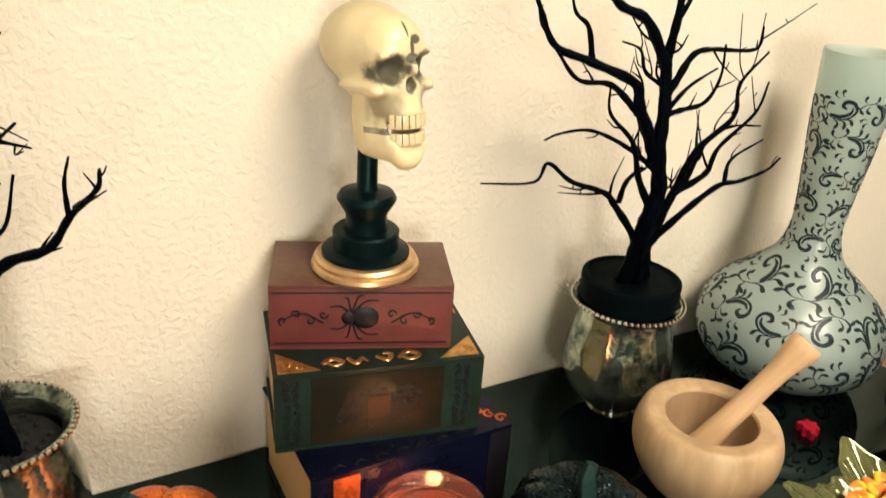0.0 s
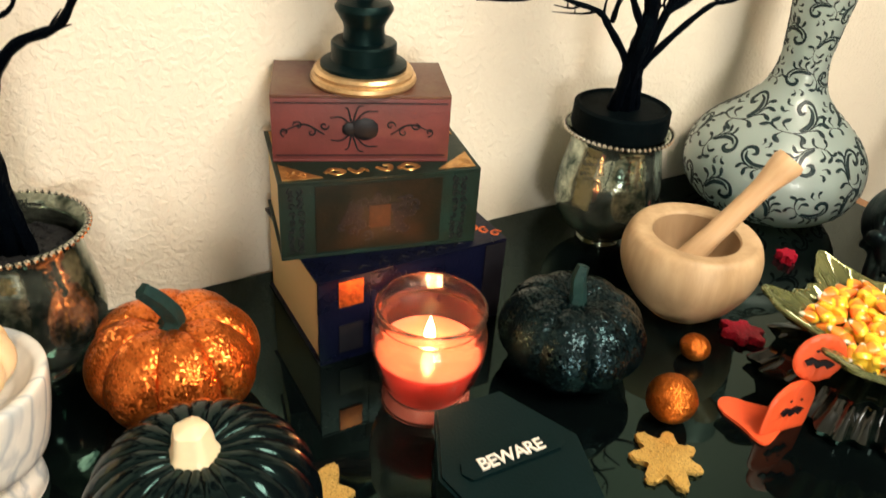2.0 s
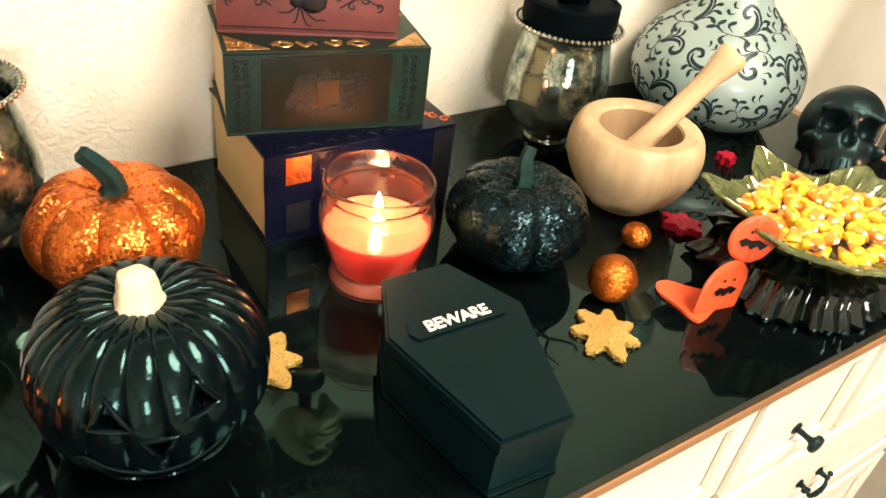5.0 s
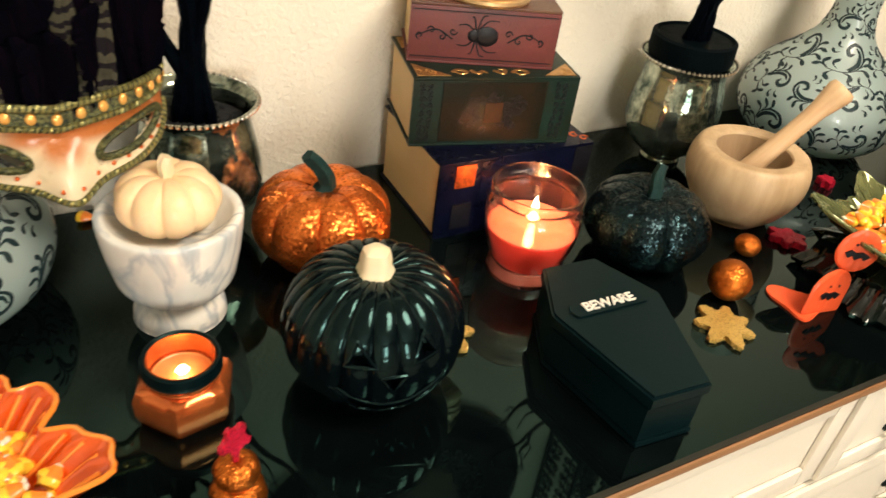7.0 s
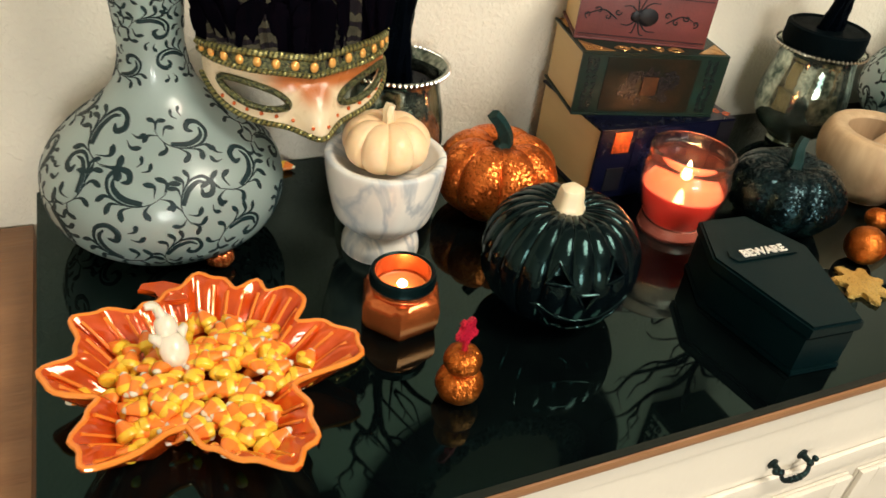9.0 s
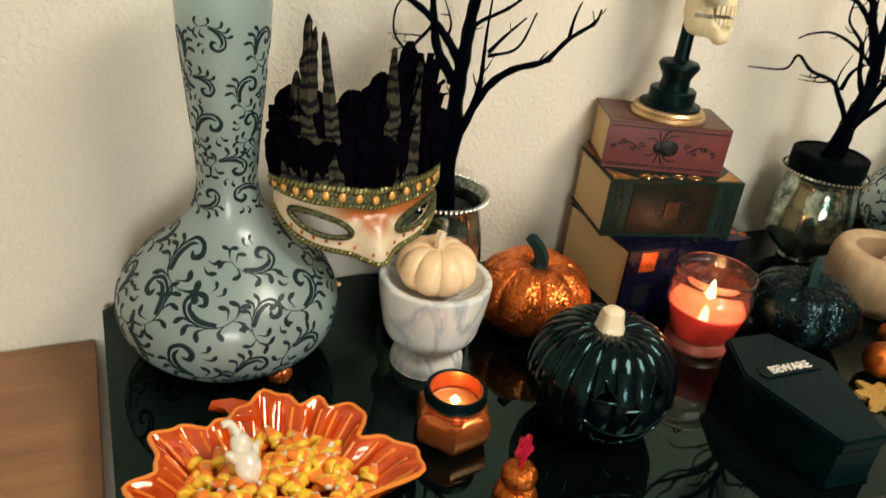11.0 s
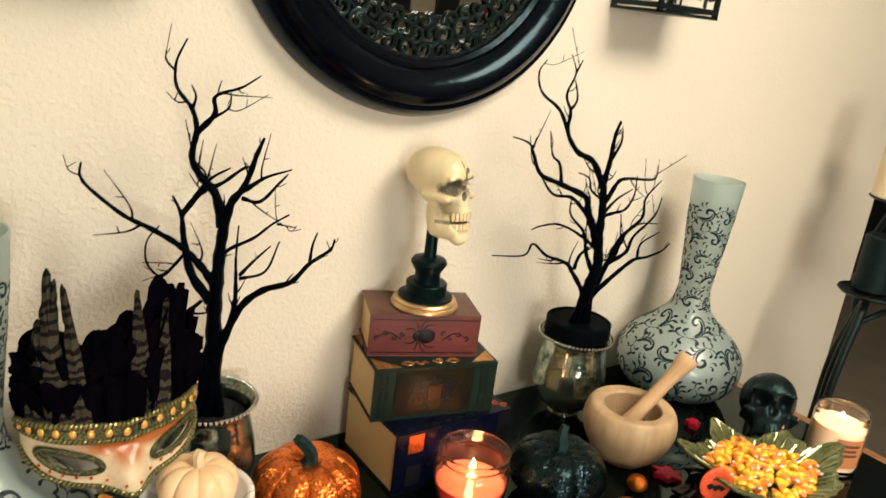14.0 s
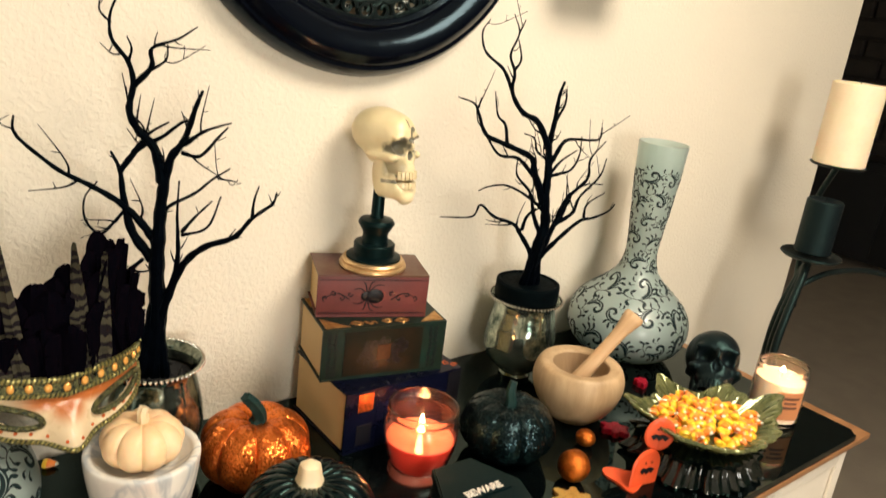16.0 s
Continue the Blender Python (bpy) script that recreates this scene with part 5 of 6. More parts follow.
inn = [(0.0427, 0.099), (0.0425, 0.094), (0.0408, 0.087), (0.0408, 0.083), (0.0438, 0.0765), (0.0452, 0.068), (0.0446, 0.056), (0.0426, 0.042), (0.0382, 0.029), (0.0348, 0.0205), (0.0325, 0.0145), (0, 0.0140)]
jar = part("jar", lathe(ln + inn, 64), JARGLASS, cj, "clear glass jar")
jar.visible_shadow = False
part("wax", lathe([(0, 0.0145), (0.0320, 0.0150), (0.0345, 0.0205), (0.0379, 0.0295), (0.0421, 0.042), (0.0434, 0.0500), (0.0436, 0.0530), (0.0430, 0.0538), (0, 0.0535)], 56), WAXRED, cj, "red wax")
# pink colour stands in for light passing through the wax into the base
part("foot", lathe([(0, 0.0005), (0.0345, 0.0005), (0.0368, 0.0035), (0.0358, 0.0090), (0.0338, 0.0136), (0, 0.0136)], 56), mat("wax_glow_glass_foot", (0.62, 0.22, 0.16), 0.25, 0, (0.52, 0.15, 0.10), 30, 200, 0.6, trans=0.45), cj, "thick glass foot, pink for the light coming through the red wax")
part("melt_pool", lathe([(0, 0.0539), (0.0428, 0.0539), (0.0432, 0.0545), (0, 0.0547)], 56), WAXPINK, cj, "glossy melted pink wax")
flame(cj, 0.0543, 0.028)

cc = thing("copper_candle", (-0.2995, -0.3030, Z), "small lit candle in a six-sided copper jar", "candle", 10)
hexa = lambda t, r, z: tuple(np.array((math.cos(t), math.sin(t), 0)) * r * (1 if z > 0.039 else 1.04 / max(math.cos((t % (math.pi / 3)) - math.pi / 6), 0.8)) + (0, 0, z))  # noqa: E731
part("jar", lathe([(0, 0), (0.024, 0), (0.0275, 0.003), (0.0295, 0.012), (0.030, 0.028), (0.0275, 0.036), (0.0235, 0.040), (0.0215, 0.040), (0.0215, 0.030), (0, 0.030)], 48, hexa), COPPER, cc, "orange copper six-sided jar")
part("rim", lathe([(0.0235, 0.0470), (0.0268, 0.0470), (0.0274, 0.0490), (0.0266, 0.0510), (0.0268, 0.0565), (0.0262, 0.0590), (0.0245, 0.0598), (0.0234, 0.0585)], 48), BLACKM, cc, "black threaded rim")
part("neck", lathe([(0.0232, 0.0400), (0.0252, 0.0402), (0.0262, 0.0420), (0.0255, 0.0440), (0.0262, 0.0468), (0.0232, 0.0469)], 48), COPPER, cc, "copper glass neck")
part("liner", lathe([(0.0228, 0.0585), (0.0222, 0.0585), (0.0222, 0.0405), (0.0228, 0.0405)], 40), COPPER, cc)
part("wax", lathe([(0, 0.0305), (0.021, 0.0305), (0.0212, 0.0385), (0.020, 0.0375), (0, 0.037)], 40), mat("amber_wax", (0.55, 0.24, 0.09), 0.3, 0, (0.45, 0.17, 0.06), 30, 200, 0.6, sss=0.2), cc, "amber melted wax")
for ch in cc.children:
    ch.data.transform(Matrix.Diagonal((1.08, 1.08, 0.90, 1.0)))
flame(cc, 0.0335, 0.008, 0.004)

wc = thing("white_candle", (0.6620, -0.3920, Z), "lit cream candle in a clear glass tumbler with a brown label", "candle", -35)
jar = part("tumbler", lathe([(0, 0), (0.038, 0), (0.0405, 0.003), (0.0405, 0.084), (0.0395, 0.087), (0.0385, 0.088), (0.0385, 0.096), (0.0378, 0.097), (0.0365, 0.096), (0.0365, 0.086), (0.0380, 0.082), (0.0380, 0.007), (0, 0.007)], 56), PINKGLASS, wc, "clear glass tumbler")
jar.visible_shadow = False
part("wax", lathe([(0, 0.0075), (0.0376, 0.0075), (0.0376, 0.073), (0.0365, 0.072), (0, 0.0715)], 48), WAXWHITE, wc, "cream wax")
bm = bmesh.new()
rows = []
for i in range(13):
    t = radians(-118 + 62 * i / 12)
    rows.append([bm.verts.new((q * math.cos(t), q * math.sin(t), z)) for q, z in ((0.0407, 0.016), (0.0413, 0.016), (0.0413, 0.064), (0.0407, 0.064))])
for p, q in zip(rows, rows[1:]):
    for k in range(4):
        bm.faces.new((p[k], p[(k + 1) % 4], q[(k + 1) % 4], q[k]))
part("label", bm, LABEL, wc, "brown kraft label")
for k, wdt in enumerate((40, 28, 36)):
    bm = bmesh.new()
    ribbon([(i / 6 * wdt - wdt / 2, 0) for i in range(7)], 0.004, 0.004, bm, lambda u, v, h, z=0.054 - 0.008 * k: ((0.0416 + h) * math.cos(radians(-87 + u)), (0.0416 + h) * math.sin(radians(-87 + u)), z + v), 0.0002, False)
    part("print_bar", bm, LABELINK, wc)
flame(wc, 0.072, 0.016)

# ---- coffin box ----
cf = thing("coffin_box", (0.0, 0.0, Z), "black coffin-shaped box with a lettered lid", "box")
HEX = [(0.018, -0.308), (0.074, -0.311), (0.100, -0.374), (0.063, -0.480), (0.007, -0.476), (-0.011, -0.366)]
cx, cy = sum(p[0] for p in HEX) / 6, sum(p[1] for p in HEX) / 6


def grown(d):
    return [(cx + (x - cx) * (1 + d), cy + (y - cy) * (1 + d * 0.7)) for x, y in HEX][::-1]


part("plinth", slab(grown(-0.02), 0.0, 0.005, 0.001), COFFIN, cf)
part("body", slab(grown(-0.05), 0.0055, 0.043, 0.0012), COFFIN, cf)
part("lid", slab(grown(0.0), 0.0445, 0.058, 0.0022), COFFIN, cf, "black lid with rounded edges")
pc, turn = (0.0435, -0.372), -2.0
lg = bmesh.new()
w, hgt = 0.036, 0.0085
plate = [(-w, -hgt), (w, -hgt), (w + 0.004, 0), (w, hgt), (-w, hgt), (-w - 0.004, 0)]
slab(plate, 0.0582, 0.0596, 0.0005, lg)
name_plate = part("nameplate", lg, COFFIN, cf, "raised black nameplate", at=(*pc, 0), rot=(0, 0, turn))
fc = bpy.data.curves.new("lettering", "FONT")
fc.body, fc.size, fc.extrude, fc.align_x, fc.align_y, fc.offset = "BEWARE", 0.0145, 0.0006, "CENTER", "CENTER", 0.0002
fc.space_character = 0.90
tmp = bpy.data.objects.new("tmp", fc)
scene.collection.objects.link(tmp)
me = bpy.data.meshes.new_from_object(tmp.evaluated_get(bpy.context.evaluated_depsgraph_get()))
bpy.data.objects.remove(tmp)
me.materials.clear()
me.materials.append(TEXTW)
let = new("lettering", me)
let.parent = cf
let.matrix_basis = pose(pc[0], pc[1], 0.0604, 0, 0, turn)
let["label"] = "raised white lettering"

# ---- feathered mask ----
mk = thing("mask", (-0.3510, -0.122, 1.149), "cream and copper masquerade mask with dark feathers, leaning on the vase", "mask", 4, rx=-6)
NU, NV = 72, 34


def mask_at(u, v, out=0.0):
    """u from -1 to 1 across, v from 0 at the lower edge to 1 at the brow."""
    th = u * radians(84)
    top = 0.006 - 0.010 * (1 - abs(u)) ** 2
    low = -0.062 + 0.042 * abs(u) ** 2.2 - 0.007 * math.exp(-(u / 0.15) ** 2)
    z = low + (top - low) * v
    y = -0.056 * math.cos(th) ** 0.8
    nose = math.exp(-(u / 0.13) ** 2) * max(0, 1 - ((v - 0.12) / 0.55) ** 2) * 0.020
    brow = 0.004 * math.exp(-((v - 0.78) / 0.12) ** 2) * math.exp(-((abs(u) - 0.45) / 0.3) ** 2)
    x = 0.084 * math.sin(th)
    n = Vector((math.sin(th), -math.cos(th) * 1.3, 0)).normalized()
    return Vector((x, y - nose - brow, z)) + n * out


def in_eye(u, v, grow=1.0):
    s = abs(u) - 0.46
    return (s / (0.255 * grow)) ** 2 + ((v - 0.40 - 0.18 * s) / (0.155 * grow)) ** 2 < 1


bm = bmesh.new()
grid = {}
for i in range(NU + 1):
    for j in range(NV + 1):
        u, v = -1 + 2 * i / NU, j / NV
        grid[i, j] = [bm.verts.new(mask_at(u, v, o)) for o in (0.0, -0.0022)]
keep = set()
for i in range(NU):
    for j in range(NV):
        u, v = -1 + 2 * (i + 0.5) / NU, (j + 0.5) / NV
        if not in_eye(u, v):
            keep.add((i, j))
for i, j in keep:
    a, b, c, d = grid[i, j], grid[i + 1, j], grid[i + 1, j + 1], grid[i, j + 1]
    u, v = -1 + 2 * (i + 0.5) / NU, (j + 0.5) / NV
    f = bm.faces.new((a[0], b[0], c[0], d[0]))
    f.material_index = 0
    f2 = bm.faces.new((d[1], c[1], b[1], a[1]))
    f2.material_index = 2
    for (p, q), nb in (((a, b), (i, j - 1)), ((b, c), (i + 1, j)), ((c, d), (i, j + 1)), ((d, a), (i - 1, j))):
        if nb not in keep:
            bm.faces.new((p[0], p[1], q[1], q[0]))
bmesh.ops.delete(bm, geom=[v for v in bm.verts if not v.link_faces], context="VERTS")
part("face", bm, (MASKW, MASKO, MASKG), mk, "cream enamel face with copper brow")
for s in (-1, 1):
    bm = bmesh.new()
    loop = []
    for k in range(44):
        a = 2 * math.pi * k / 44
        du = 0.27 * math.cos(a)
        loop.append(mask_at(s * (0.46 + du), 0.40 + 0.18 * du + 0.17 * math.sin(a), 0.002))
    tube(loop, 0.0030, 8, bm, loop=True)
    for k, p in enumerate(loop):
        ball(0.0013, p + Vector((0, -0.0026, 0.0012 * (-1) ** k)), bm, 1)
    part("eye_trim", bm, BRAID, mk, "gold and black glitter eye trim")


def cord(line, r, pitch, loop=False):
    """Two strands twisted round a line, one gold and one black."""
    bm = bmesh.new()
    pts = [Vector(p) for p in line] + ([Vector(line[0])] if loop else [])
    long = [0.0]
    for p, q in zip(pts, pts[1:]):
        long.append(long[-1] + (q - p).length)
    turns = round(long[-1] / pitch)
    n = turns * 8
    for strand in (0, 1):
        first = len(bm.faces)
        run = []
        for k in range(n if loop else n + 1):
            at = long[-1] * k / n
            i = max(0, min(len(pts) - 2, next((m for m in range(len(long) - 1) if long[m + 1] >= at), len(pts) - 2)))
            d = (pts[i + 1] - pts[i])
            p = pts[i] + d * ((at - long[i]) / max(d.length, 1e-9))
            d.normalize()
            side = d.cross(Vector((0, -1, 0.35))).normalized()
            up = side.cross(d)
            a = 2 * math.pi * k / 8 + math.pi * strand
            run.append(p + (side * math.cos(a) + up * math.sin(a)) * r * 0.5)
        tube(run, r * 0.62, 5, bm, loop=loop)
        bm.faces.ensure_lookup_table()
        for f in bm.faces[first:]:
            f.material_index = strand
    return bm


part("lower_cord", cord([mask_at(-1 + 2 * i / 70, 0.0, 0.001) for i in range(71)], 0.0026, 0.0042), (CORDGOLD, BRAID), mk, "twisted gold and black cord")
for v in (0.79, 1.03):
    part("brow_cord", cord([mask_at(-1 + 2 * i / 70, v, 0.0025) for i in range(71)], 0.0032 if v > 1 else 0.0024, 0.0042), (CORDGOLD, BRAID), mk, "twisted gold and black cord")
bm = bmesh.new()
rows = [[bm.verts.new(mask_at(-1 + 2 * i / 60, v, o)) for v, o in ((0.79, 0.0006), (0.79, 0.0022), (1.03, 0.0022), (1.03, 0.0006))] for i in range(61)]
for p, q in zip(rows, rows[1:]):
    for k in range(4):
        bm.faces.new((p[k], p[(k + 1) % 4], q[(k + 1) % 4], q[k]))
part("brow_band", bm, BRAID, mk, "black and gold braid band")
gem = None
for k in range(15):
    u = -0.92 + 1.84 * k / 14
    p = mask_at(u, 0.91, 0.003)
    th = math.degrees(u * radians(84))
    m = pose(*p, 0, 0, th)
    if gem is None:
        gem = part("amber_gem", ball(0.0042, sub=2, scale=(0.9, 0.55, 1.1)), AMBER, mk, "faceted amber gem")
        gem.matrix_basis = m
    else:
        again(gem, m)
dot = None
for k in range(14):
    u = -0.72 + 1.44 * k / 13
    m = pose(*mask_at(u, 0.13, 0.0003))
    if dot is None:
        dot = part("sequin", ball(0.0021, sub=1, scale=(1, 0.5, 1)), COPPERP, mk, "copper dot")
        dot.matrix_basis = m
    else:
        again(dot, m)


def feather(length, width, curl, seed, slim=False):
    """A blade with a raised shaft, a few splits in its barbs, and a rounded or a long slim tip."""
    rnd = random.Random(seed)
    bm = bmesh.new()
    rows, n = [], 26
    for i in range(n + 1):
        t = i / n
        if slim:
            w = width / 2 * (0.45 + 0.55 * math.sin(math.pi * min(1.0, 0.2 + t * 0.6))) * (1 - 0.62 * t ** 1.5) * math.sqrt(max(0.03, 1 - max(0.0, (t - 0.93) / 0.07) ** 2))
        else:
            w = width / 2 * (0.40 + 0.60 * math.sin(math.pi * min(1.0, 0.12 + t * 0.62))) * math.sqrt(max(0.03, 1 - max(0.0, (t - 0.80) / 0.20) ** 2))
        y = curl * t * t
        jag = [rnd.uniform(0.90, 1.0) if rnd.random() > 0.07 else 0.66 for _ in range(2)]
        rows.append([bm.verts.new((x, y + dy, length * t)) for x, dy in ((-w * jag[0], 0.005 * t), (-w * 0.5, 0.0014), (0, -0.0012), (w * 0.5, 0.0014), (w * jag[1], 0.005 * t))]
                    + [bm.verts.new((x, y + dy + 0.0007, length * t)) for x, dy in ((w * jag[1], 0.005 * t), (0, 0.0), (-w * jag[0], 0.005 * t))])
    for p, q in zip(rows, rows[1:]):
        for k in range(8):
            bm.faces.new((p[k], p[(k + 1) % 8], q[(k + 1) % 8], q[k]))
    return bm


rnd = random.Random(12)
for k in range(72):
    row, u = k // 24, -0.94 + 1.88 * (k % 24) / 23 + rnd.uniform(-0.03, 0.03)
    tall = float(np.interp(u, (-1, -0.9, -0.5, -0.1, 0.2, 0.5, 0.85, 1), (0.075, 0.090, 0.096, 0.100, 0.118, 0.132, 0.118, 0.085)))
    p = mask_at(u, 1.0, -0.002 - 0.005 * row)
    f = part("feather", feather(tall * (0.60, 0.82, 1.0)[row] * rnd.uniform(0.90, 1.08), rnd.uniform(0.026, 0.042), rnd.uniform(-0.016, 0.016), k), FEATHER, mk)
    f.matrix_basis = pose(p.x, p.y, p.z - 0.010, rnd.uniform(-8, 6), rnd.uniform(-7, 7) + u * 5, math.degrees(u * 1.0) + rnd.uniform(-32, 32))
for k, (u, ln_, wd, tilt) in enumerate(((-0.66, 0.150, 0.020, 6), (-0.55, 0.160, 0.024, 0), (-0.46, 0.128, 0.026, -6), (-0.30, 0.150, 0.017, -5), (-0.78, 0.110, 0.020, 4), (0.10, 0.132, 0.019, 3), (0.20, 0.138, 0.017, -3), (0.32, 0.122, 0.018, 5), (-0.62, 0.095, 0.024, -4))):
    p = mask_at(u, 1.0, -0.001)
    f = part("feather", feather(ln_, wd, -0.006 + 0.003 * (k % 3), 200 + k, True), PHEASANT, mk, "brown barred pheasant feather")
    f.matrix_basis = pose(p.x, p.y - 0.004, p.z - 0.008, -3, tilt, math.degrees(u * 0.6))

# ---- leaf dishes ----


def outline_fn(pairs):
    """A closed outline from (degrees, radius) pairs, blended smoothly."""
    an = np.array([p[0] for p in pairs], float)
    ra = np.array([p[1] for p in pairs], float)

    def r(a):
        return float(np.interp(math.degrees(a) % 360, np.r_[an[-1] - 360, an, an[0] + 360], np.r_[ra[-1], ra, ra[0]]))
    return lambda a: sum(r(a + radians(d)) * w for d, w in ((-4, 0.15), (-2, 0.2), (0, 0.3), (2, 0.2), (4, 0.15)))


MAPLE_A = outline_fn([(9, .112), (20, .086), (35, .120), (46, .100), (55, .110), (63, .094), (79, .114), (97, .092), (116, .086), (136, .117), (154, .089), (171, .115), (183, .090), (189, .068), (200, .088), (212, .106), (227, .112), (236, .078), (251, .055), (266, .080), (279, .098), (291, .127), (305, .115), (316, .095), (332, .069), (338, .090), (350, .130)])
MAPLE_B = outline_fn([(20, .104), (32, .080), (45, .064), (60, .080), (77, .106), (94, .074), (112, .078), (127, .088), (138, .119), (153, .100), (165, .072), (183, .108), (200, .116), (212, .098), (229, .104), (251, .092), (282, .088), (294, .097), (318, .094), (335, .118), (344, .142), (352, .095)])


MAPLE_A = (lambda base: lambda a: base(a) * (1 + 0.028 * math.cos(26 * a)))(MAPLE_A)
MAPLE_B = (lambda base: lambda a: base(a) * (1 + 0.022 * math.cos(24 * a)))(MAPLE_B)


def dish_bm(fn, rows, seg=180, flute=0.0, rise=0.0):
    def shape(a, k, z):
        q = fn(a)
        soft = 0.062 + (q - 0.062) * min(1.0, max(0.0, (k - 0.35) / 0.6))
        rr = k * soft * (1 + (flute * math.cos(a * 34) if 0.6 < k < 0.96 else 0))
        up = rise * max(0.0, min(1.0, (q - 0.080) / 0.045)) * max(0.0, min(1.0, (k - 0.72) / 0.22))
        return (rr * math.cos(a), rr * math.sin(a), z + up)
    return lathe(rows, seg, shape)


da = thing("leaf_dish", (-0.4790, -0.3490, Z), "orange glass maple-leaf candy dish on the stone sheet", "candy dish", 0, "leaf candy dishes")
part("shell", dish_bm(MAPLE_A, [(0, 0), (0.70, 0), (0.79, 0.003), (0.93, 0.022), (0.97, 0.027), (1.0, 0.0285), (1.0, 0.031), (0.96, 0.0312), (0.915, 0.027), (0.88, 0.022), (0.77, 0.0065), (0.70, 0.0045), (0, 0.0045)], 240, 0.035, 0.005), ORANGEP, da)
part("leaf_stem", slab([(-0.018, 0.082), (0.004, 0.080), (0.002, 0.103), (-0.012, 0.112), (-0.030, 0.113), (-0.034, 0.104), (-0.020, 0.099)], 0.026, 0.0315, 0.0015), ORANGEP, da, "flat leaf stalk handle")

db = thing("leaf_dish", (0.430, -0.405, Z), "olive green glass maple-leaf candy dish with a dark fluted foot", "candy dish", 0, "leaf candy dishes")
part("foot", dish_bm(MAPLE_B, [(0, 0), (0.86, 0), (0.93, 0.003), (0.94, 0.008), (0.86, 0.020), (0.84, 0.034), (0.90, 0.046), (0.86, 0.048), (0, 0.046)], 240, 0.035), DARKGLASS, db, "black-green fluted foot")
part("shell", dish_bm(MAPLE_B, [(0.0, 0.0485), (0.70, 0.0485), (0.90, 0.0575), (0.99, 0.066), (1.03, 0.0675), (1.03, 0.070), (0.98, 0.0705), (0.92, 0.067), (0.80, 0.060), (0.66, 0.054), (0, 0.053)], 240, 0.04, 0.020), OLIVE, db, "olive glass leaf bowl")


def dish_lip(dish, fn, z, rise, r, material, rows, count, reach, label):
    """The rounded lip of a leaf dish and the raised ribs between its panes."""
    def spot(a, k, dz):
        q = fn(a)
        up = rise * max(0.0, min(1.0, (q - 0.080) / 0.045)) * max(0.0, min(1.0, (k - 0.72) / 0.22))
        soft = 0.062 + (q - 0.062) * min(1.0, max(0.0, (k - 0.35) / 0.6))
        return (k * soft * math.cos(a), k * soft * math.sin(a), dz + up)
    part("lip", tube([spot(2 * math.pi * i / 150, reach, z) for i in range(150)], r, 8, loop=True), material, dish, label)
    for i in range(count):
        a = 2 * math.pi * (i + 0.5) / count
        if fn(a) > 0.078:
            part("rib", tube([spot(a, k, dz + 0.0006) for k, dz in rows], 0.0016, 6), material, dish)


def corn_mesh():
    """A candy corn: rounded wedge in three colour bands."""
    bm = bmesh.new()
    rings = []
    prof = [(0.0, 0.0), (0.35, 0.0), (0.85, 0.0008), (1.0, 0.003), (0.97, 0.006), (0.80, 0.009), (0.62, 0.012), (0.45, 0.015), (0.25, 0.0172), (0.0, 0.018)]
    seg = 12
    for k, z in prof:
        if k == 0:
            rings.append([bm.verts.new((0, 0, z))])
        else:
            rings.append([bm.verts.new((0.0078 * k * math.cos(2 * math.pi * i / seg), 0.0054 * k * math.sin(2 * math.pi * i / seg), z)) for i in range(seg)])
    for a, b in zip(rings, rings[1:]):
        zc = (a[0].co.z + b[0].co.z) / 2
        for i in range(seg):
            j = (i + 1) % seg
            if len(a) == 1:
                f = bm.faces.new((a[0], b[j], b[i]))
            elif len(b) == 1:
                f = bm.faces.new((a[i], a[j], b[0]))
            else:
                f = bm.faces.new((a[i], a[j], b[j], b[i]))
            f.material_index = 0 if zc < 0.006 else (1 if zc < 0.0136 else 2)
    return bm


# lip and ribs of the orange dish wear the highlight colour
dish_lip(da, MAPLE_A, 0.0302, 0.005, 0.0023, ORANGELIT, ((0.74, 0.0058), (0.80, 0.0110), (0.88, 0.0220), (0.93, 0.0285)), 46, 0.985, "thick rounded glass lip, coloured brighter for its highlights")
dish_lip(db, MAPLE_B, 0.0695, 0.020, 0.0020, OLIVE, ((0.72, 0.0565), (0.80, 0.0602), (0.90, 0.0658), (0.96, 0.0690)), 40, 1.01, "pale rounded glass lip")

corn = None


def candy(dish, fn, count, z0, reach, mound, seed, label, group):
    global corn
    rnd = random.Random(seed)
    at = dish.matrix_world.translation
    for k in range(count):
        a = rnd.uniform(0, 2 * math.pi)
        e = math.sqrt(rnd.random())
        q = fn(a) * reach * e
        z = z0 + mound * (1 - e * e) * rnd.uniform(0.35, 1.0)
        m = pose(at.x + q * math.cos(a), at.y + q * math.sin(a), at.z + z, rnd.uniform(60, 120), rnd.uniform(-30, 30), rnd.uniform(0, 360))
        if corn is None:
            corn = part("candy_corn", corn_mesh(), (CORN_Y, CORN_O, CORN_W))
            corn.matrix_world = m
            ob = corn
        else:
            ob = new("candy_corn", corn.data)
            ob.matrix_world = m
        tagged(ob, label, "candy", group)


candy(da, MAPLE_A, 215, 0.0125, 0.72, 0.014, 21, "yellow, orange and white candy corn in the orange dish", "candy corn in the orange dish")
candy(db, MAPLE_B, 140, 0.064, 0.70, 0.021, 33, "yellow, orange and white candy corn in the green dish", "candy corn in the green dish")

gh_t = part("ghost_figure", ball(0.009, (0, 0, 0.010), scale=(1.15, 0.6, 1.1)), CORN_W, at=(-0.4910, -0.3370, Z + 0.022), rot=(-45, 0, 15))
me = bmesh.new()
me.from_mesh(gh_t.data)
ball(0.0075, (0.0, 0, 0.022), me, scale=(1.1, 0.65, 1.0))
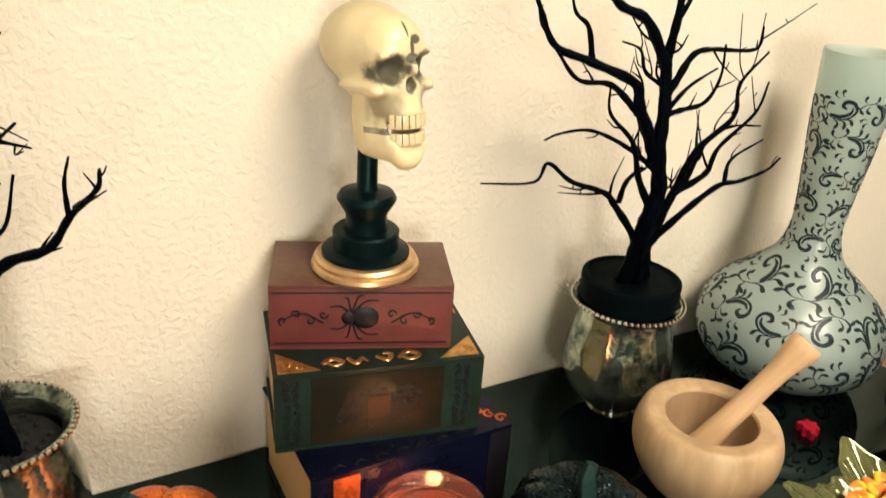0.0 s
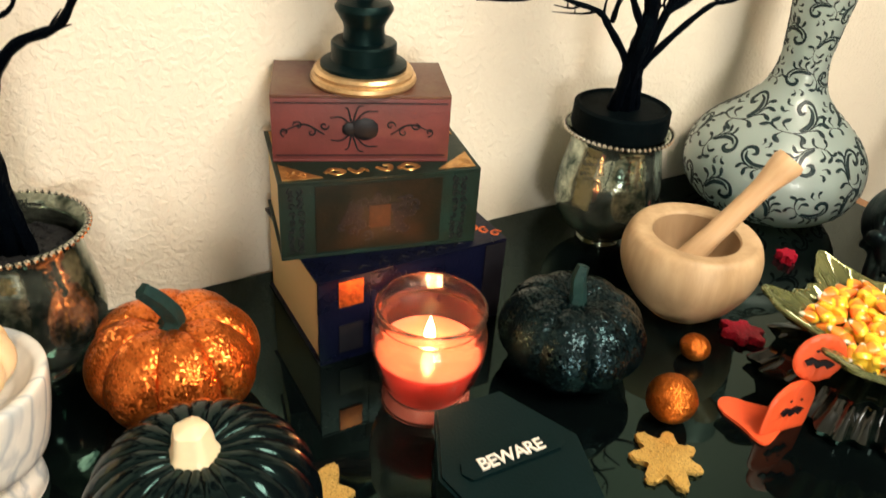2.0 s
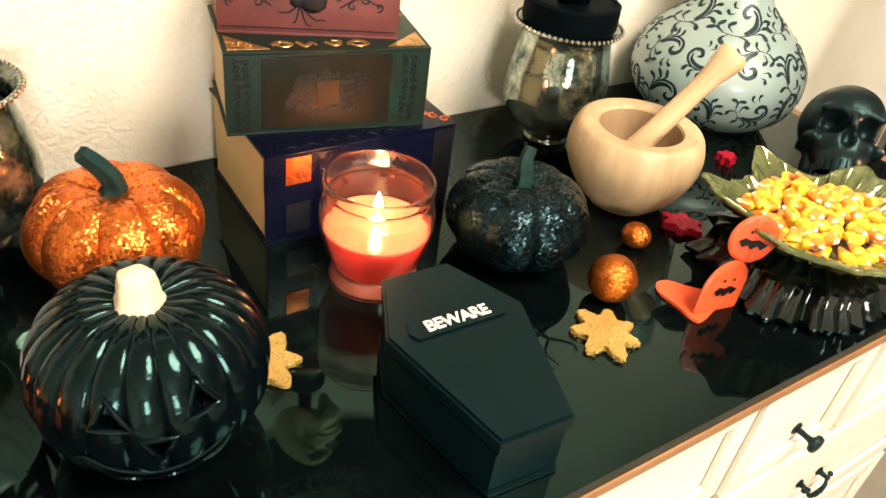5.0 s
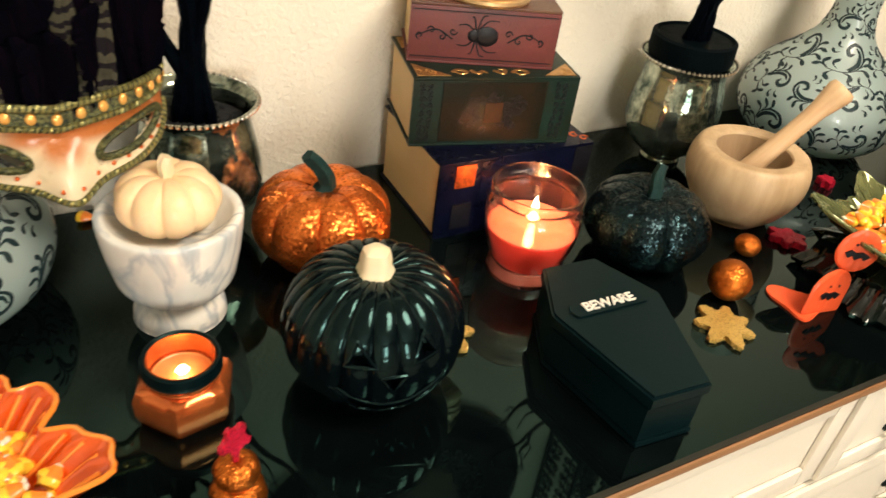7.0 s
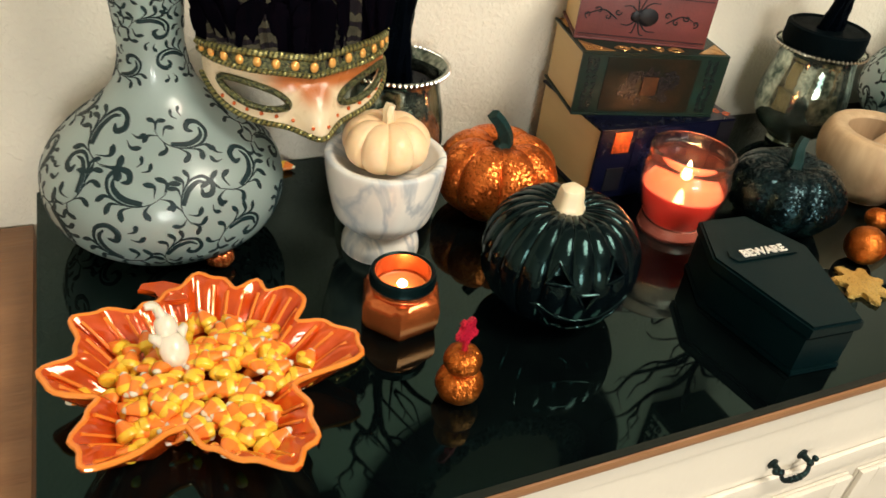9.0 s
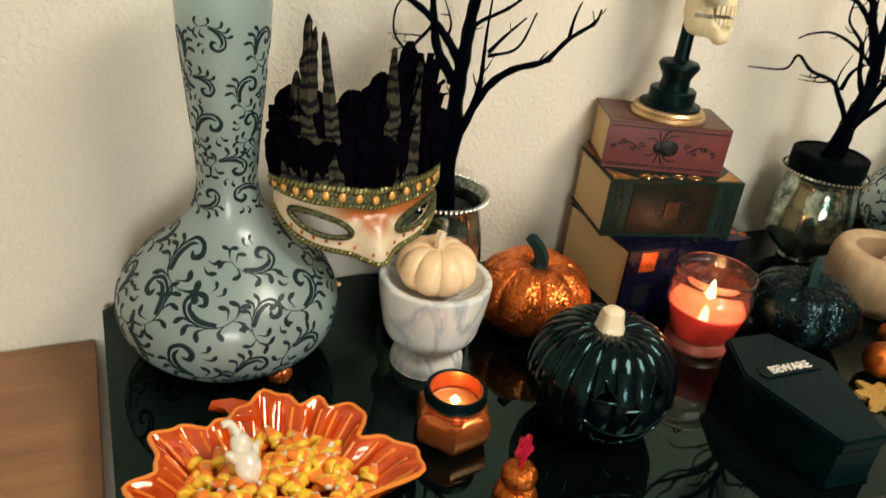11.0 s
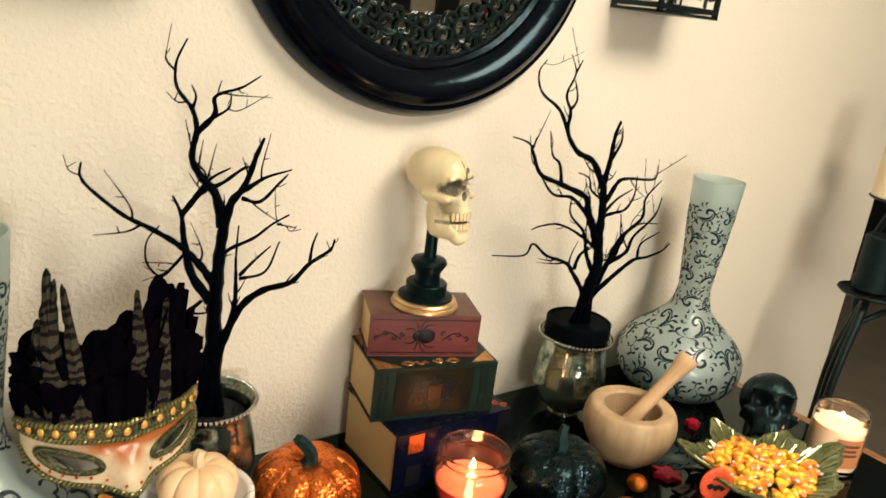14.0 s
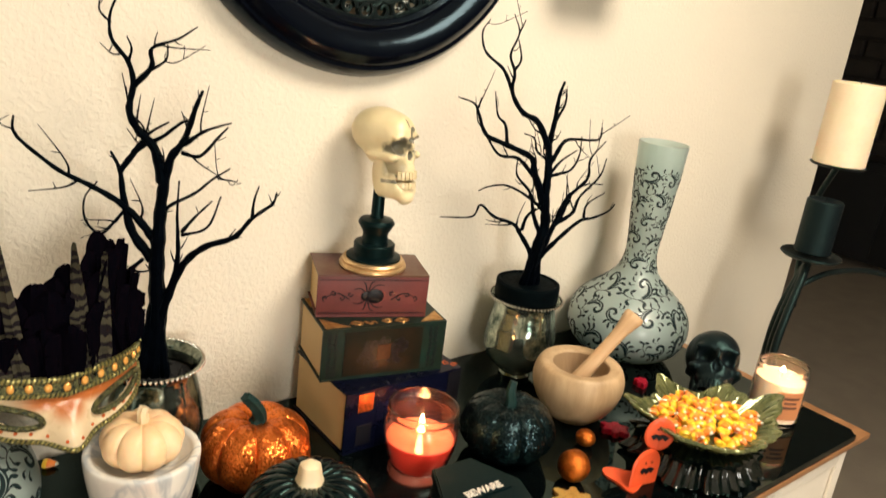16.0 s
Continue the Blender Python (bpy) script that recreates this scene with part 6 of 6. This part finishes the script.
tube(smooth_line([(0.0, 0, 0.027), (-0.003, 0, 0.034), (-0.009, 0, 0.035)]), (0.004, 0.0018), 8, me)
for s in (-1, 1):
    tube([(s * 0.007, 0, 0.016), (s * 0.013, 0, 0.020)], (0.004, 0.002), 8, me)
me.to_mesh(gh_t.data)
me.free()
gh_t.data.transform(Matrix.Diagonal((1.1, 1.4, 1.5, 1.0)))
gh_t.data.shade_smooth()
tagged(gh_t, "small white sugar ghost lying on the candy corn", "candy")

# ---- small scatter ----
for r, x, y, z, lab in ((0.0215, 0.226, -0.352, 0.0213, "large"), (0.0145, 0.306, -0.303, 0.0125, "small")):
    bm = ball(r, sub=4, scale=(1, 1, 1.0 if r > 0.02 else 0.86))
    for v in bm.verts:
        v.co *= 1 + 0.03 * noise.noise(v.co * 90)
    tagged(part("glitter_ball", bm, OGLITF, at=(x, y, Z + z)), f"{lab} orange glitter ball on the stone sheet", "ball", "glitter balls")


def maple(size, seed, lobes=5, bite=0.54):
    """A leaf outline with pointed, toothed lobes."""
    rnd = random.Random(seed)
    out = []
    n = lobes * 12
    big = [rnd.uniform(0.82, 1.08) for _ in range(lobes)]
    for i in range(n):
        t = (i % 12) / 12
        q = bite + (1 - bite) * math.sin(math.pi * t) ** 1.5 * (1.0 if (i % 12) not in (4, 8) else 0.86)
        q *= big[i // 12] * rnd.uniform(0.97, 1.03)
        a = 2 * math.pi * i / n
        out.append((size * q * math.cos(a), size * q * math.sin(a)))
    return out


def leaf(x, y, size, turn, material, label, seed, thick=0.005, sx=1.0, group="glitter leaves"):
    bm = slab([(a * sx, b) for a, b in maple(size, seed, 7 if seed % 2 else 6)], 0.0, thick, 0.0012)
    for v in bm.verts:
        if v.co.z > thick * 0.6:
            v.co.z += 0.002 * (1 - min(1, v.co.xy.length / size))
    ob = part("glitter_leaf", bm, material, at=(x, y, Z), rot=(0, 0, turn))
    return tagged(ob, label, "leaf", group)


leaf(0.190, -0.390, 0.034, 20, YGLIT, "gold glitter maple leaf lying flat on the stone sheet", 3)
leaf(-0.0735, -0.302, 0.034, 75, YGLIT, "gold glitter maple leaf beside the carved pumpkin", 6)
leaf(0.376, -0.301, 0.0215, -50, RGLIT, "red glitter leaf by the wooden bowl", 4, 0.008, 1.25)
leaf(0.540, -0.222, 0.0125, 30, RGLIT, "small red glitter leaf beside the vase", 8, 0.010, 1.2)

# stacked orange glitter balls with a red topper
sn = thing("pumpkin_stack", (-0.2880, -0.4080, Z), "two stacked orange glitter pumpkins with a red glitter leaf on top", "figurine")
part("lower_ball", gourd(0.0195, 0.032, 8, 0.05, 0.08, 64), OGLITF, sn)
part("upper_ball", gourd(0.0155, 0.024, 8, 0.05, 0.08, 64), OGLITF, sn, at=(0, 0, 0.0285))
bm = slab(maple(0.0135, 7), -0.0025, 0.0025, 0.001)
tp = part("topper", bm, RGLIT, sn, "red glitter leaf", at=(0, 0, 0.070), rot=(78, 0, 30))
part("topper_stalk", tube([(0, 0, 0.048), (0, 0, 0.062)], 0.0025, 8), RGLIT, sn)

mp_ = thing("mini_pumpkin", (-0.4370, -0.1850, Z), "tiny copper-orange pumpkin by the vase", "pumpkin", 0)
part("body", gourd(0.0135, 0.020, 8, 0.10, 0.1, 64), COPPER, mp_)
stem(mp_, [(0, 0, 0.017), (0.0005, 0, 0.021), (0.002, 0, 0.024)], 0.0018, 0.0014, STEMG, 1.5)
loose = new("candy_corn", corn.data)
loose.matrix_world = pose(-0.342, -0.020, Z + 0.005, 90, 0, 60)
tagged(loose, "loose candy corn on the stone sheet by the wall", "candy")

# folded orange cut-out: a flat leaf-shaped tail and two upright pumpkin faces
fo = thing("pumpkin_cutout", (0.300, -0.392, Z), "orange plastic cut-out of two pumpkin faces standing on the sheet", "cut-out")
tail = [(0.033, -0.010), (0.005, -0.017), (-0.024, -0.023), (-0.025, 0.002), (-0.026, 0.024), (-0.017, 0.034), (-0.006, 0.032), (0.003, 0.020), (0.016, 0.006)]
tl = [(p.x, p.y) for p in smooth_line([(*q, 0) for q in tail + tail[:1]], 4)][:-1]
part("tail", slab(tl[::-1], 0.0, 0.003, 0.0008), FELT, fo, "flat folded tail")


def face_disc(r, h0, squash, flat):
    """A standing pumpkin disc with ribs; its mouth and eyes are cut through."""
    bm = bmesh.new()
    n = 48
    rings = []
    for q in (0.0, 0.25, 0.5, 0.75, 0.92, 1.0):
        ring = []
        for i in range(n):
            u, w = math.cos(2 * math.pi * i / n), math.sin(2 * math.pi * i / n)
            if flat and w < 0:
                u, w = max(-1.0, min(1.0, u * 1.35)), max(-1.0, w * 1.35)
            ring.append((q * r * u, q * r * squash * w))
        rings.append(ring)
    for side, dy in ((0, -0.0022), (1, 0.0022)):
        vs = [[bm.verts.new((x, dy * (1 if k < 5 else 0.4) + (0.0008 if side == 0 else 0) * abs(math.sin(x * 420)), h0 + z)) for x, z in ring] for k, ring in enumerate(rings)]
        for a, b in zip(vs, vs[1:]):
            for i in range(n):
                fs = (a[i], a[(i + 1) % n], b[(i + 1) % n], b[i])
                bm.faces.new(fs if side else fs[::-1])
        if side == 0:
            edge = vs[-1]
        else:
            for i in range(n):
                bm.faces.new((edge[i], edge[(i + 1) % n], vs[-1][(i + 1) % n], vs[-1][i]))
    bmesh.ops.remove_doubles(bm, verts=bm.verts, dist=1e-5)
    return bm


for h0, r, sq, off in ((0.0262, 0.0265, 0.98, 0.0), (0.0705, 0.0215, 1.10, 0.012)):
    d = part("pumpkin_face", face_disc(r, h0, sq, off == 0), FELT, fo, at=(0.004 + off, -0.0165 + off * 0.3, 0), rot=(-4, 7, -6 if off == 0 else -30))
    zz = [(-0.013, 0.0), (-0.009, -0.0045), (-0.005, -0.001), (-0.001, -0.0055), (0.004, -0.001), (0.008, -0.0045), (0.013, 0.001), (0.008, 0.003), (0.004, 0.004), (-0.002, 0.002), (-0.008, 0.004)]
    bm = bmesh.new()
    vs = [bm.verts.new((x, -0.0038, h0 - 0.003 + z)) for x, z in zz]
    wv = [bm.verts.new((x, -0.0020, h0 - 0.003 + z)) for x, z in zz]
    bm.faces.new(vs)
    for i in range(len(zz)):
        bm.faces.new((vs[i], wv[i], wv[(i + 1) % len(zz)], vs[(i + 1) % len(zz)]))
    part("mouth", bm, BLACKINK, d, "dark jagged mouth")
    for s in (-1, 1):
        part("eye", ball(0.0016, (s * 0.006, -0.0032, h0 + 0.008), sub=1, scale=(1, 0.4, 1)), BLACKINK, d)

# ---- on the wall ----
mi = thing("round_mirror", (0.0570, -0.004, 1.697), "round mirror in a wide black moulded frame with filigree", "mirror")
ring = [(0.196, -0.004), (0.196, -0.022), (0.202, -0.026), (0.207, -0.024), (0.211, -0.030), (0.226, -0.040), (0.240, -0.042), (0.250, -0.036), (0.254, -0.030), (0.259, -0.031), (0.265, -0.024), (0.270, -0.012), (0.270, -0.003), (0.2, -0.003)]
bm = lathe([(r, -y) for r, y in ring], 128)
part("frame", bm, mat("black_lacquer", (0.0015, 0.002, 0.005), 0.16, 0, None, 20, 200, 0.8, 0.0004, 60, spec=0.25, tint=(0.5, 0.8, 1.0)), mi, "black lacquered moulded frame", rot=(90, 0, 0))
part("glass", lathe([(0, 0.006), (0.198, 0.006), (0.198, 0.010), (0, 0.010)], 96), MIRROR, mi, "silvered mirror glass", rot=(90, 0, 0))
bm = bmesh.new()
rnd = random.Random(2)
for k in range(44):
    a = 2 * math.pi * k / 44
    for rr, s in ((0.184, 0.014), (0.164, 0.015), (0.148, 0.010)):
        aa = a + (0.07 if rr == 0.164 else 0)
        sp = spiral(0, 0, s * rnd.uniform(0.9, 1.15), 1.15, rnd.uniform(0, 6.28), rnd.choice((-1, 1)), 16)
        tube([(rr * math.cos(aa) + x, rr * math.sin(aa) + y, 0.014) for x, y in sp], (0.0030, 0.0020), 6, bm)
for rr in (0.194, 0.174):
    tube([(rr * math.cos(2 * math.pi * i / 90), rr * math.sin(2 * math.pi * i / 90), 0.014) for i in range(90)], 0.0022, 6, bm, loop=True)
part("filigree", bm, IRON, mi, "black scrolled filigree ring", rot=(90, 0, 0))


def sconce(x0, label):
    s = thing("wall_sconce", (x0, -0.0985, 1.598), label, "wall sconce", 0, "lattice wall sconces")
    w, d, h = 0.136, 0.096, 0.26
    bm = bmesh.new()
    for x in (0.0, w - 0.007):
        for y in (0.0, d - 0.007):
            box(x, y, 0.0, x + 0.007, y + 0.007, h, 0.001, bm)
    part("post_frame", bm, IRON, s)
    bm = box(0, 0, -0.0005, w, d, 0.004)
    part("base_plate", bm, IRON, s)
    faces = ((lambda u, v: (u, 0.0035, v), w), (lambda u, v: (0.0035, u, v), d), (lambda u, v: (w - 0.0035, u, v), d))
    for fn, wid in faces:
        bm = bmesh.new()
        for z0 in (0.010, h - 0.008):
            tube([fn(0.004, z0), fn(wid - 0.004, z0)], 0.0055, 4, bm)
        nn = 2
        for row in range(5):
            for c in range(nn):
                cu, cv = wid * (c + 0.5) / nn, 0.035 + row * 0.048
                for q in (-1, 1):
                    sp = spiral(cu + q * wid / nn * 0.22, cv + 0.004, wid / nn * 0.22, 1.3, 0 if q < 0 else math.pi, q, 18)
                    tube([fn(u, v) for u, v in sp], (0.0026, 0.0018), 5, bm)
                    sp = spiral(cu + q * wid / nn * 0.2, cv + 0.026, wid / nn * 0.18, 1.1, 3.5 if q < 0 else -0.4, -q, 14)
                    tube([fn(u, v) for u, v in sp], (0.0024, 0.0016), 5, bm)
                tube([fn(cu, cv - 0.02), fn(cu, cv + 0.028)], 0.002, 5, bm)
        part("lattice", bm, IRON, s, "scrolled iron lattice")
    return s


sconce(0.401, "black scrolled metal box sconce on the wall beside the mirror")
sconce(-0.386, "black scrolled metal box sconce on the wall above the vase")

# ---- candelabra standing past the dresser's end ----
cd = thing("candelabra", (1.022, -0.226, 0), "black wrought iron floor candelabra with curved arms", "candelabra")
part("foot", lathe([(0, 0), (0.14, 0), (0.14, 0.008), (0.05, 0.018), (0.02, 0.03), (0, 0.03)], 40), IRON, cd)
for k in range(3):
    o = (k - 1) * 0.015
    line = smooth_line([(0.0, o, 0.02), (-0.03 + o * 0.6, o, 0.45), (-0.058 + o * 0.9, o, 0.75), (-0.062 + o, o, 0.92), (-0.052 + o, o, 1.01), (-0.018 + o * 0.8, o * 0.6, 1.09), (0.0 + o * 0.2, 0, 1.127)], 8)
    part("arm", tube(line, 0.0080, 10), IRON, cd)
part("arm", tube(smooth_line([(-0.03, -0.004, 1.075), (0.03, -0.03, 1.105), (0.12, -0.06, 1.11), (0.20, -0.09, 1.10), (0.25, -0.10, 1.12)], 8), 0.0062, 10), IRON, cd)
part("drip_plate", lathe([(0, 1.125), (0.010, 1.125), (0.052, 1.133), (0.058, 1.138), (0.057, 1.141), (0.05, 1.138), (0, 1.137)], 48), IRON, cd)
part("arm", tube(smooth_line([(0.01, 0.01, 1.02), (0.07, 0.05, 1.10), (0.09, 0.06, 1.22), (0.075, 0.03, 1.308)], 8), 0.0062, 10), IRON, cd)
part("drip_plate", lathe([(0, 1.305), (0.010, 1.305), (0.05, 1.310), (0.054, 1.314), (0, 1.314)], 40), IRON, cd, at=(0.075, 0.03, 0))
for name, at, r, h, m, lab in (("black_pillar_candle", (1.022, -0.226, 1.1445), 0.0345, 0.108, WAXBLACK, "black pillar candle on the iron candelabra"),
                               ("white_pillar_candle", (1.097, -0.196, 1.3145), 0.050, 0.162, WAXWHITE, "cream pillar candle on the upper candelabra plate")):
    p = thing(name, at, lab, "candle")
    part("wax", lathe([(0, 0), (r - 0.002, 0), (r, 0.002), (r, h - 0.003), (r - 0.003, h), (r - 0.010, h - 0.001), (r - 0.02, h - 0.004), (0, h - 0.005)], 48), m, p)
    part("wick", tube([(0, 0, h - 0.006), (0.001, 0, h + 0.006)], 0.0009, 6), BLACKINK, p)
